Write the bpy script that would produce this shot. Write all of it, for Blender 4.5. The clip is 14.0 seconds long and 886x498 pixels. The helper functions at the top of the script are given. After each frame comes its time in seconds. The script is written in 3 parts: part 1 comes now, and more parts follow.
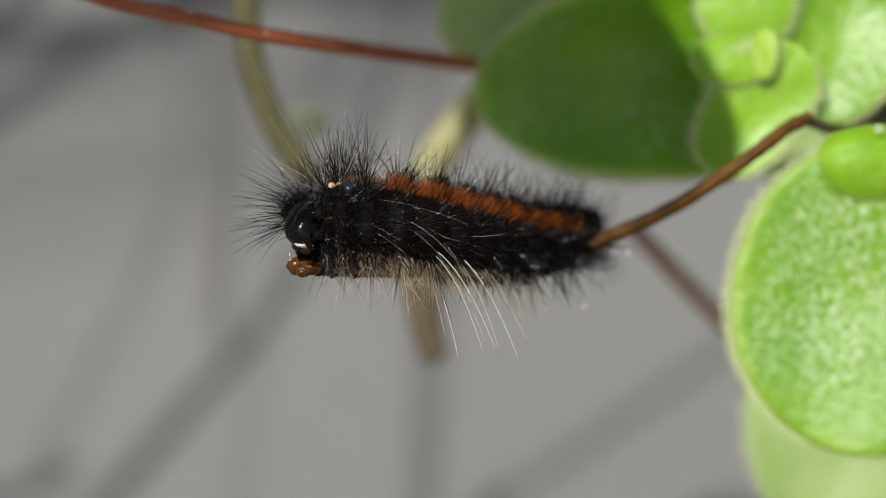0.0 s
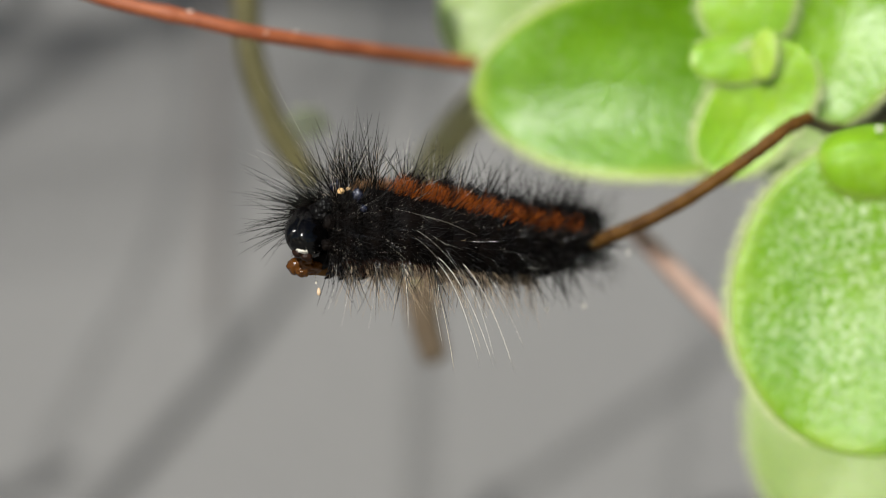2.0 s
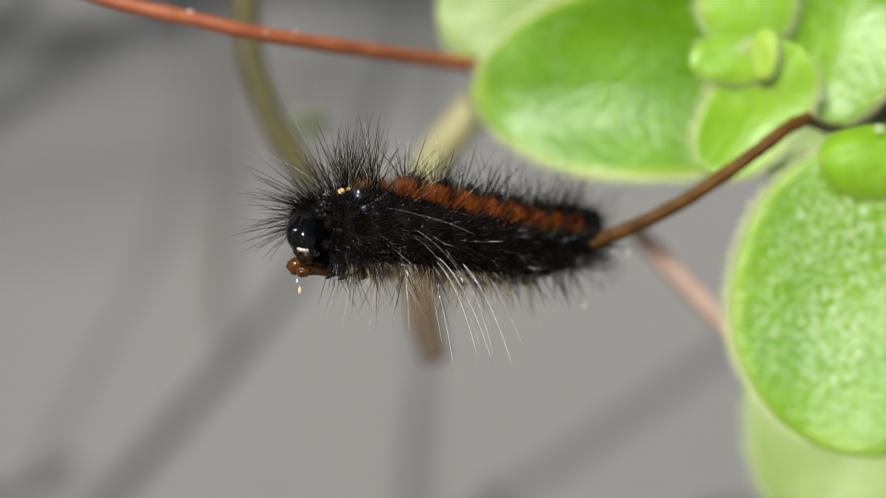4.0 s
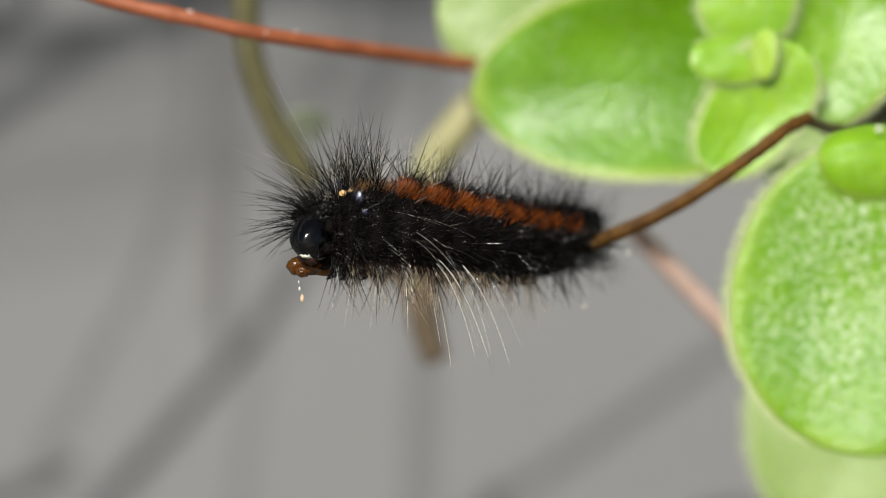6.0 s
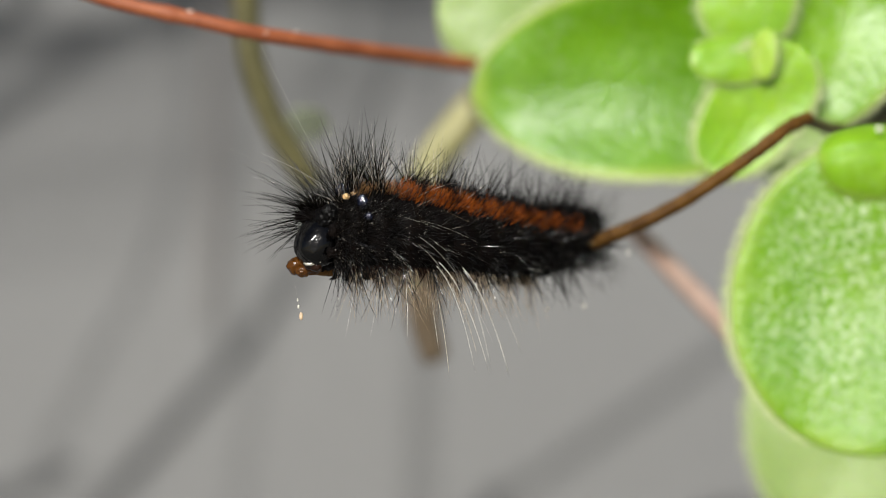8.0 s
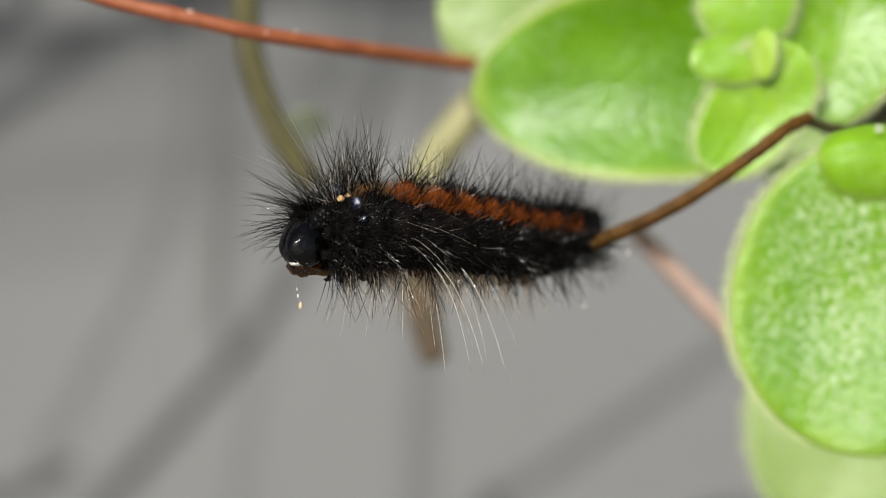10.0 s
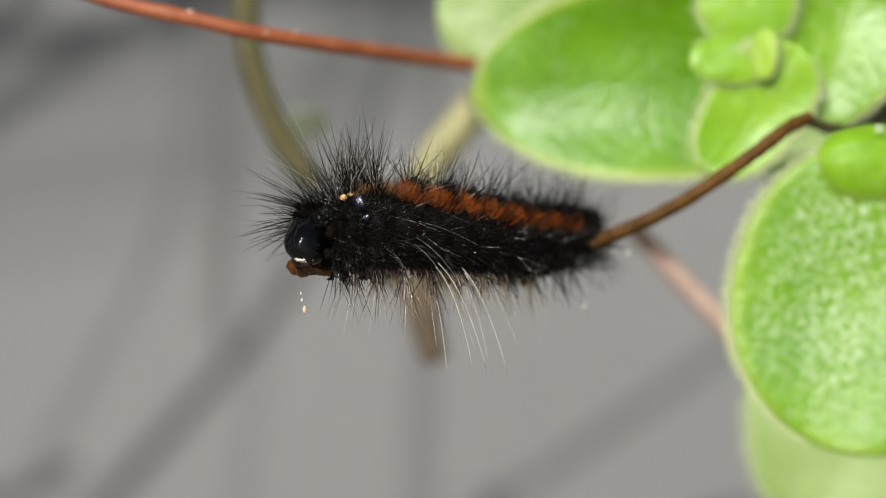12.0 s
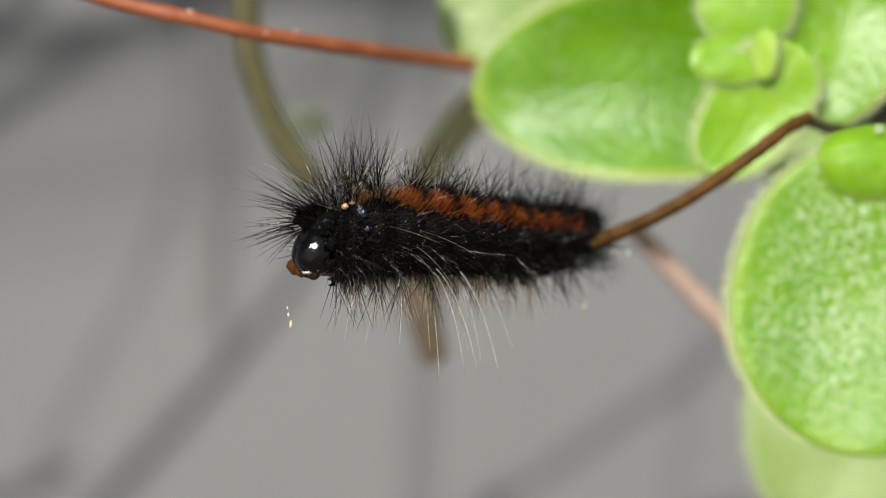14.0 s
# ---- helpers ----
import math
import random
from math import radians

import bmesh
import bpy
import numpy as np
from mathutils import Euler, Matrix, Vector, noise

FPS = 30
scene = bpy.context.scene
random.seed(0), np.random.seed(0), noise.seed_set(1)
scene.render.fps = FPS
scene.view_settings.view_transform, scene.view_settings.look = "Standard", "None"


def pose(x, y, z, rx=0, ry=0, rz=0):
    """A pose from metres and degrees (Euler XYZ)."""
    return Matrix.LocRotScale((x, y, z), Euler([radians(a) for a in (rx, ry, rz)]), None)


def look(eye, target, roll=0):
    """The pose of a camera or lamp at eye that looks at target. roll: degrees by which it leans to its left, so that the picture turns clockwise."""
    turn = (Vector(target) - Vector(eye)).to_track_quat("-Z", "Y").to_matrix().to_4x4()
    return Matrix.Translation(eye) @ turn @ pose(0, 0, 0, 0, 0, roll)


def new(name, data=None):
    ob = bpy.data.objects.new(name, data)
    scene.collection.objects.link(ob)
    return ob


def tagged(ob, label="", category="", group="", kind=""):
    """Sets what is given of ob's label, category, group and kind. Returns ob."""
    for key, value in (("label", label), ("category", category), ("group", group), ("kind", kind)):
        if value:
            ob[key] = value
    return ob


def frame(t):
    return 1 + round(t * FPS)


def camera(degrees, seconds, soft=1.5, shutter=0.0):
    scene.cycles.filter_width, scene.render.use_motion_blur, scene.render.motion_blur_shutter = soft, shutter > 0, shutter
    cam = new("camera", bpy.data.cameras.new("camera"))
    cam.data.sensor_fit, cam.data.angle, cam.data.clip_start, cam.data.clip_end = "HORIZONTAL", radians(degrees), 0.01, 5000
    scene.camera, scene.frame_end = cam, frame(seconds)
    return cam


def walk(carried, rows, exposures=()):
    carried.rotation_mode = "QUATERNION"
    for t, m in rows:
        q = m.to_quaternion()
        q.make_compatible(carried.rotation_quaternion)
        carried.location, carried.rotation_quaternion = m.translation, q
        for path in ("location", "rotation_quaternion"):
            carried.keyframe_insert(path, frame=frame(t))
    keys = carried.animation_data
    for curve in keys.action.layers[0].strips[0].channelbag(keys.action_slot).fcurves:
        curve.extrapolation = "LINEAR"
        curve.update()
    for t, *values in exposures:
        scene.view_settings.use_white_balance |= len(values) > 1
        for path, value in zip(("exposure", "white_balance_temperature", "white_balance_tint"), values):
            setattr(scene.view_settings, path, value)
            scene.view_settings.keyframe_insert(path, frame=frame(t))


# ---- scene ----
# the middle of the sharp plane is at (0, 0, 1.2); y points away from the camera
Z0 = 1.2
DIST = 0.15
cam = camera(14.89, 14.0, soft=0.6)
cam.data.dof.use_dof = True
cam.data.dof.focus_distance = DIST - 0.0009
cam.data.dof.aperture_fstop = 18.0
EYE = look((0, -DIST, Z0), (0, 0, Z0))
walk(cam, [(0, EYE), (14, EYE)],
     [(0, -0.10), (0.3, 0.03), (0.6, 0.06), (1.0, -0.02), (2.5, 0.0), (14, 0.0)])

# ---- world and sun ----
SUN = Vector((-0.25, -0.80, 0.55)).normalized()
world = bpy.data.worlds.new("sky")
scene.world = world
world.use_nodes = True
wn = world.node_tree
sky = wn.nodes.new("ShaderNodeTexSky")
sky.sky_type = "NISHITA"
sky.sun_disc = False
sky.sun_elevation = math.asin(SUN.z)
sky.sun_rotation = math.atan2(SUN.x, SUN.y)
wn.nodes["Background"].inputs["Strength"].default_value = 0.062
wn.links.new(sky.outputs["Color"], wn.nodes["Background"].inputs["Color"])
sun = new("sun", bpy.data.lights.new("sun", "SUN"))
sun.data.energy = 4.7
sun.data.angle = radians(0.6)
sun.data.color = (0.99, 0.97, 0.91)
sun.matrix_world = look(SUN * 2 + Vector((0, 0, Z0)), (0, 0, Z0))

MM = 0.001
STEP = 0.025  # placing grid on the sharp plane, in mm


def spot(h, v, depth=0.0):
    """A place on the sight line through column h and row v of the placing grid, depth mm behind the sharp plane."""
    k = 1 + depth * MM / DIST
    return Vector(((h - 784) * STEP * MM * k, depth * MM, Z0 + (441 - v) * STEP * MM * k))


# ---- materials ----
def material(name, rough=0.5, metal=0.0, spec=0.5):
    m = bpy.data.materials.new(name)
    m.use_nodes = True
    b = m.node_tree.nodes["Principled BSDF"]
    b.inputs["Roughness"].default_value = rough
    b.inputs["Specular IOR Level"].default_value = spec
    b.inputs["Metallic"].default_value = metal
    return m, m.node_tree.nodes, m.node_tree.links, b


def noise_ramp(nodes, links, scale, stops, detail=4.0, coords="Object", kind="noise"):
    tc = nodes.new("ShaderNodeTexCoord")
    if kind == "noise":
        tex = nodes.new("ShaderNodeTexNoise")
        tex.inputs["Detail"].default_value = detail
        out = tex.outputs["Fac"]
    else:
        tex = nodes.new("ShaderNodeTexVoronoi")
        out = tex.outputs["Distance"]
    tex.inputs["Scale"].default_value = scale
    links.new(tc.outputs[coords], tex.inputs["Vector"])
    ramp = nodes.new("ShaderNodeValToRGB")
    els = ramp.color_ramp.elements
    els[0].position, els[0].color = stops[0][0], (*stops[0][1], 1)
    els[1].position, els[1].color = stops[-1][0], (*stops[-1][1], 1)
    for p, c in stops[1:-1]:
        e = els.new(p)
        e.color = (*c, 1)
    links.new(out, ramp.inputs["Fac"])
    return ramp.outputs["Color"], out


def mix(nodes, links, fac, a, b, mode="MIX"):
    n = nodes.new("ShaderNodeMix")
    n.data_type, n.blend_type = "RGBA", mode
    for key, value in (("Factor", fac), ("A", a), ("B", b)):
        sockets = [s for s in n.inputs if s.name == key and (s.type == "RGBA" if key != "Factor" else s.type == "VALUE")]
        if isinstance(value, bpy.types.NodeSocket):
            links.new(value, sockets[0])
        else:
            sockets[0].default_value = value
    return [o for o in n.outputs if o.type == "RGBA"][0]


def bump(nodes, links, bsdf, height, strength, distance):
    n = nodes.new("ShaderNodeBump")
    n.inputs["Strength"].default_value = strength
    n.inputs["Distance"].default_value = distance
    links.new(height, n.inputs["Height"])
    links.new(n.outputs["Normal"], bsdf.inputs["Normal"])


def leaf_material(name, dark, light, rim, speckle=0.0, gloss=0.34, grains=3000, patches=200, relief=0.5):
    m, nodes, links, b = material(name, gloss, 0.0, 0.5)
    # paler margin and bare band inside it, by the distance from the rim that the mesh stores
    rim_at = nodes.new("ShaderNodeAttribute")
    rim_at.attribute_name = "margin"
    base, _ = noise_ramp(nodes, links, 260, [(0.3, dark), (0.7, light)])
    fine, cells = noise_ramp(nodes, links, 2600, [(0.1, (0.86, 0.86, 0.86)), (0.6, (1.1, 1.1, 1.1))], kind="cells")
    col = mix(nodes, links, 0.7, base, fine, "MULTIPLY")
    inner = nodes.new("ShaderNodeMapRange")
    inner.inputs["From Min"].default_value, inner.inputs["From Max"].default_value = 0.65, 0.10
    links.new(rim_at.outputs["Fac"], inner.inputs["Value"])
    # waxy papillae: pale grains in patches, which also paint sheen on the leaf
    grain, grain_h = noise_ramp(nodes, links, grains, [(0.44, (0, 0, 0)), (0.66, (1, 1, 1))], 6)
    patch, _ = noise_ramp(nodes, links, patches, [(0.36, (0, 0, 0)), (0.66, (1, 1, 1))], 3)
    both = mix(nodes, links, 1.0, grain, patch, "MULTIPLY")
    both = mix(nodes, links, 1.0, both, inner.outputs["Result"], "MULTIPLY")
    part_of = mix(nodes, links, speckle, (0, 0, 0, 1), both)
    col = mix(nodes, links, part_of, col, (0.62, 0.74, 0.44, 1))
    pale = nodes.new("ShaderNodeMapRange")
    pale.inputs["From Min"].default_value, pale.inputs["From Max"].default_value = 0.45, 1.05
    links.new(rim_at.outputs["Fac"], pale.inputs["Value"])
    col = mix(nodes, links, pale.outputs["Result"], col, (*rim, 1))
    links.new(col, b.inputs["Base Color"])
    b.inputs["Subsurface Weight"].default_value = 0.25
    b.inputs["Subsurface Radius"].default_value = (0.0006, 0.0009, 0.0002)
    b.inputs["Subsurface Scale"].default_value = 1.0
    # relief: blistered papillae over shallow waves
    both_h = nodes.new("ShaderNodeMath")
    both_h.operation = "MULTIPLY_ADD"
    links.new(grain_h, both_h.inputs[0])
    both_h.inputs[1].default_value = 1.6
    links.new(cells, both_h.inputs[2])
    bump(nodes, links, b, both_h.outputs[0], relief, 0.00007)
    tr = nodes.new("ShaderNodeBsdfTranslucent")
    links.new(col, tr.inputs["Color"])
    ms = nodes.new("ShaderNodeMixShader")
    ms.inputs[0].default_value = 0.25
    links.new(b.outputs[0], ms.inputs[1])
    links.new(tr.outputs[0], ms.inputs[2])
    links.new(ms.outputs[0], nodes["Material Output"].inputs["Surface"])
    return m


def stem_material(name, a, b2, gloss=0.5, spec=0.5):
    m, nodes, links, b = material(name, gloss, 0.0, spec)
    base, _ = noise_ramp(nodes, links, 700, [(0.3, a), (0.7, b2)], 5)
    fine, h = noise_ramp(nodes, links, 5200, [(0.3, (0.75, 0.75, 0.75)), (0.7, (1.25, 1.25, 1.25))], 3)
    links.new(mix(nodes, links, 0.8, base, fine, "MULTIPLY"), b.inputs["Base Color"])
    bump(nodes, links, b, h, 0.4, 0.00005)
    return m


def hair_material(name, a, b2, gloss=0.35, spec=0.5, glossy=0.0, glint_beads=0.0, beading=9000):
    m, nodes, links, b = material(name, gloss, 0.0, spec)
    geo = nodes.new("ShaderNodeNewGeometry")
    col = mix(nodes, links, geo.outputs["Random Per Island"], (*a, 1), (*b2, 1))
    if glint_beads:
        # beads of tone paint glints along the bristle; the bump breaks its shine
        beads, h = noise_ramp(nodes, links, beading, [(0.40, (1 - glint_beads,) * 3), (0.60, (1, 1, 1))], 2)
        col = mix(nodes, links, 1.0, col, beads, "MULTIPLY")
        bump(nodes, links, b, h, 0.8, 0.00002)
    links.new(col, b.inputs["Base Color"])
    if glossy:
        # some of the bristles are polished
        pick = nodes.new("ShaderNodeMapRange")
        pick.inputs["From Min"].default_value, pick.inputs["From Max"].default_value = 0.35, 1.0
        pick.inputs["To Min"].default_value, pick.inputs["To Max"].default_value = spec, glossy
        links.new(geo.outputs["Random Per Island"], pick.inputs["Value"])
        links.new(pick.outputs["Result"], b.inputs["Specular IOR Level"])
    return m


# the speckle of LEAF and LEAF_GRAINY paints in sheen and glitter too
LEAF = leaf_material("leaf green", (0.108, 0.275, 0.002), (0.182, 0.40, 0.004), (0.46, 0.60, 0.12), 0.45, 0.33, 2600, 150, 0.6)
LEAF_MID = leaf_material("bright leaf green", (0.165, 0.37, 0.003), (0.25, 0.48, 0.008), (0.47, 0.62, 0.16), 0.35, 0.34, 2600, 200, 0.4)
LEAF_YOUNG = leaf_material("young leaf green", (0.21, 0.45, 0.006), (0.315, 0.55, 0.015), (0.50, 0.66, 0.20), 0.2, 0.42, 2600, 300, 0.3)
LEAF_TIP = leaf_material("palest young leaf green", (0.34, 0.56, 0.03), (0.44, 0.64, 0.07), (0.54, 0.70, 0.22), 0.2)
LEAF_GRAINY = leaf_material("grainy leaf green", (0.14, 0.34, 0.003), (0.22, 0.43, 0.008), (0.38, 0.56, 0.08), 0.95, 0.37, 3800, 110, 0.6)
LEAF_PALE = leaf_material("pale leaf green", (0.29, 0.42, 0.11), (0.38, 0.50, 0.17), (0.48, 0.60, 0.26), 0.4, 0.4, 2400, 150)
LEAF_ROUND = leaf_material("soft leaf green", (0.21, 0.44, 0.004), (0.29, 0.53, 0.010), (0.42, 0.60, 0.10), 0.2, 0.5, 2600, 200, 0.3)
LEAF_DULL = leaf_material("dull leaf green", (0.15, 0.165, 0.11), (0.18, 0.19, 0.14), (0.19, 0.20, 0.15))
FUZZ = hair_material("leaf fringe", (0.56, 0.68, 0.26), (0.80, 0.84, 0.52), 0.5)


STEM_BROWN = stem_material("brown stem", (0.065, 0.027, 0.004), (0.145, 0.068, 0.012), 0.55, 0.15)
STEM_RED = stem_material("red stem", (0.25, 0.064, 0.023), (0.37, 0.112, 0.042), 0.55, 0.4)
STEM_OLIVE = stem_material("olive stem", (0.070, 0.062, 0.018), (0.108, 0.095, 0.030))
STEM_YELLOW = stem_material("yellow stem", (0.31, 0.29, 0.13), (0.40, 0.37, 0.18))
STEM_PINK = stem_material("pinkish stem", (0.44, 0.29, 0.23), (0.55, 0.39, 0.32))
STEM_DRY = stem_material("dry pinkish stem", (0.15, 0.128, 0.118), (0.19, 0.165, 0.152), 0.8, 0.1)
STEM_DEAD = stem_material("dead brown stem", (0.09, 0.064, 0.038), (0.13, 0.092, 0.055))
BLACK_HAIR = hair_material("black hair", (0.0012, 0.0009, 0.0009), (0.009, 0.006, 0.004), 0.2, 0.1, 2.6, 0.3)
BLACK_FUR = hair_material("short black fur", (0.0008, 0.0006, 0.0006), (0.004, 0.003, 0.0025), 0.5, 0.06, 0.5)
PALE_HAIR = hair_material("pale hair", (0.17, 0.09, 0.04), (0.78, 0.60, 0.38), 0.35, 0.5, 0.8, 0.5)
WHITE_HAIR = hair_material("white hair", (0.80, 0.70, 0.54), (0.96, 0.93, 0.86), 0.2, 1.0, 0.0, 0.4)
# bright lengths in the bristle colour are painted silvery glints
GLINT_HAIR = hair_material("bristle with painted glints", (0.30, 0.22, 0.14), (0.95, 0.90, 0.80), 0.2, 1.0, 0.0, 0.95, 4500)
ORANGE_HAIR = hair_material("orange hair", (0.19, 0.033, 0.002), (0.42, 0.105, 0.006), 0.65, 0.25)
TAN_HAIR = hair_material("tan hair", (0.14, 0.045, 0.008), (0.40, 0.21, 0.075), 0.5)


def skin_material():
    m, nodes, links, b = material("caterpillar skin", 0.6, 0.0, 0.05)
    col, h = noise_ramp(nodes, links, 1500, [(0.35, (0.002, 0.0015, 0.0015)), (0.75, (0.006, 0.004, 0.003))], 5)
    # bare brownish belly under each ring
    split = nodes.new("ShaderNodeSeparateXYZ")
    links.new(nodes["Texture Coordinate"].outputs["Object"], split.inputs[0])
    belly = nodes.new("ShaderNodeMapRange")
    belly.inputs["From Min"].default_value, belly.inputs["From Max"].default_value = -0.00140, -0.00175
    links.new(split.outputs["Z"], belly.inputs["Value"])
    under_col, _ = noise_ramp(nodes, links, 2500, [(0.3, (0.05, 0.018, 0.010)), (0.7, (0.17, 0.075, 0.05))], 4)
    links.new(mix(nodes, links, belly.outputs["Result"], col, under_col), b.inputs["Base Color"])
    bump(nodes, links, b, h, 0.5, 0.0001)
    return m


def shell_material(name, colour, gloss, spec=0.5, relief=0.22, depth=0.00004, scale=3500):
    m, nodes, links, b = material(name, gloss, 0.0, spec)
    col, h = noise_ramp(nodes, links, scale, [(0.3, tuple(c * 0.7 for c in colour)), (0.7, colour)], 3)
    links.new(col, b.inputs["Base Color"])
    bump(nodes, links, b, h, relief, depth)
    return m


SKIN = skin_material()
HEAD = shell_material("head shell", (0.0015, 0.0013, 0.0013), 0.15, 0.32, 0.6, 0.00005, 2600)
SHIELD = shell_material("wrinkled neck shield", (0.002, 0.0017, 0.0017), 0.30, 0.18, 1.0, 0.00012, 6000)
KNOB = shell_material("blue-black knob", (0.003, 0.007, 0.034), 0.22, 1.6, 1.0)
YELLOW = shell_material("yellow spot", (0.80, 0.50, 0.22), 0.4)
WHITE = shell_material("white lip", (0.80, 0.76, 0.66), 0.3)
JAW = shell_material("brown jaw", (0.020, 0.008, 0.004), 0.3, 0.2)
CHEWED = shell_material("chewed stem", (0.10, 0.034, 0.003), 0.2, 0.3, 0.8, 0.00006)
TAN_SHELL = shell_material("tan rim", (0.16, 0.12, 0.08), 0.35)
CRUMB = shell_material("crumb", (0.75, 0.55, 0.36), 0.5)


def wall_material():
    m, nodes, links, b = material("grey plaster", 0.85)
    a, _ = noise_ramp(nodes, links, 14, [(0.3, (0.189, 0.187, 0.184)), (0.7, (0.213, 0.210, 0.206))], 5)
    f, h = noise_ramp(nodes, links, 900, [(0.3, (0.94, 0.94, 0.94)), (0.7, (1.05, 1.05, 1.05))], 3)
    links.new(mix(nodes, links, 1.0, a, f, "MULTIPLY"), b.inputs["Base Color"])
    bump(nodes, links, b, h, 0.3, 0.0003)
    return m


def ground_material():
    m, nodes, links, b = material("grey paving", 0.9)
    a, h = noise_ramp(nodes, links, 3, [(0.3, (0.22, 0.215, 0.20)), (0.7, (0.30, 0.29, 0.27))], 6)
    links.new(a, b.inputs["Base Color"])
    bump(nodes, links, b, h, 0.3, 0.002)
    return m


# ---- mesh helpers ----
def mesh_object(name, verts, faces, mat, smooth=True):
    me = bpy.data.meshes.new(name)
    me.from_pydata([tuple(v) for v in verts], [], faces)
    me.materials.append(mat)
    if smooth:
        me.polygons.foreach_set("use_smooth", [True] * len(me.polygons))
    me.update()
    return new(name, me)


def under(ob, parent, label=""):
    ob.parent = parent
    return tagged(ob, label)


def thing(name, at, label, category, group=""):
    ob = new(name)
    ob.empty_display_size = 0.002
    ob.location = at
    return tagged(ob, label, category, group)


def spline(points, n):
    """n + 1 places along a smooth line through the points."""
    p = [Vector(q) for q in points]
    p = [p[0] * 2 - p[1]] + p + [p[-1] * 2 - p[-2]]
    out = []
    for k in range(n + 1):
        s = k / n * (len(p) - 3)
        i = min(int(s), len(p) - 4)
        f = s - i
        a, b, c, d = p[i:i + 4]
        out.append(0.5 * (2 * b + (c - a) * f + (2 * a - 5 * b + 4 * c - d) * f * f + (3 * b - a - 3 * c + d) * f ** 3))
    return out


def tube(name, points, radius, mat, n=60, sides=14, rough=0.06, seed=1, parent=None, label="", knots=()):
    """A stem along the points; radius: mm at each end; knots: (place 0..1, swelling)."""
    rnd = random.Random(seed)
    line = spline(points, n)
    verts, faces = [], []
    side = None
    for i, c in enumerate(line):
        d = (line[min(i + 1, n)] - line[max(i - 1, 0)]).normalized()
        if side is None:
            side = d.orthogonal().normalized()
        side = (side - d * side.dot(d)).normalized()
        up = d.cross(side)
        f = i / n
        r = (radius[0] * (1 - f) + radius[1] * f) * MM
        for k, swell in knots:
            r *= 1 + swell * math.exp(-((f - k) / 0.012) ** 2)
        for j in range(sides):
            a = 2 * math.pi * j / sides
            w = noise.noise(Vector((f * 60 + seed * 7, math.cos(a) * 1.3, math.sin(a) * 1.3)))
            rr = r * (1 + rough * w * 2 + rnd.uniform(-rough, rough) * 0.3)
            verts.append(c + (side * math.cos(a) + up * math.sin(a)) * rr)
    for i in range(n):
        for j in range(sides):
            k = (j + 1) % sides
            faces.append((i * sides + j, i * sides + k, (i + 1) * sides + k, (i + 1) * sides + j))
    for e, ring in ((0, 0), (n, n * sides)):
        verts.append(line[e] + (line[e] - line[1 if e == 0 else n - 1]).normalized() * radius[0 if e == 0 else 1] * MM * 0.4)
        for j in range(sides):
            k = (j + 1) % sides
            faces.append((ring + k, ring + j, len(verts) - 1) if e == 0 else (ring + j, ring + k, len(verts) - 1))
    ob = mesh_object(name, verts, faces, mat)
    if parent:
        ob.data.transform(Matrix.Translation(-parent.location))
        under(ob, parent, label)
    return ob


class Hairs:
    """Gathers tapered, bent hairs into one mesh."""

    def __init__(self):
        self.verts, self.faces = [], []

    def add(self, root, way, length, r0=0.02, bend=(0, 0, 0), rings=4, tip=0.25):
        """root in metres, way a direction, length and r0 in mm, bend: sideways drift over the length, in mm."""
        way = Vector(way).normalized()
        s = way.orthogonal().normalized()
        u = way.cross(s)
        first = len(self.verts)
        bend = Vector(bend) * MM
        for i in range(rings):
            f = i / rings
            c = Vector(root) + way * (length * MM * f) + bend * f * f
            r = r0 * MM * (1 - f * (1 - tip))
            for k in range(3):
                a = k * 2.0944
                self.verts.append(c + (s * math.cos(a) + u * math.sin(a)) * r)
        self.verts.append(Vector(root) + way * (length * MM) + bend)
        end = len(self.verts) - 1
        for i in range(rings - 1):
            for k in range(3):
                a, b = first + i * 3 + k, first + i * 3 + (k + 1) % 3
                self.faces.append((a, b, b + 3, a + 3))
        for k in range(3):
            self.faces.append((first + (rings - 1) * 3 + k, first + (rings - 1) * 3 + (k + 1) % 3, end))

    def make(self, name, mat, parent, label=""):
        ob = mesh_object(name, self.verts, self.faces, mat)
        tagged(ob, kind="stuff")
        return under(ob, parent, label)


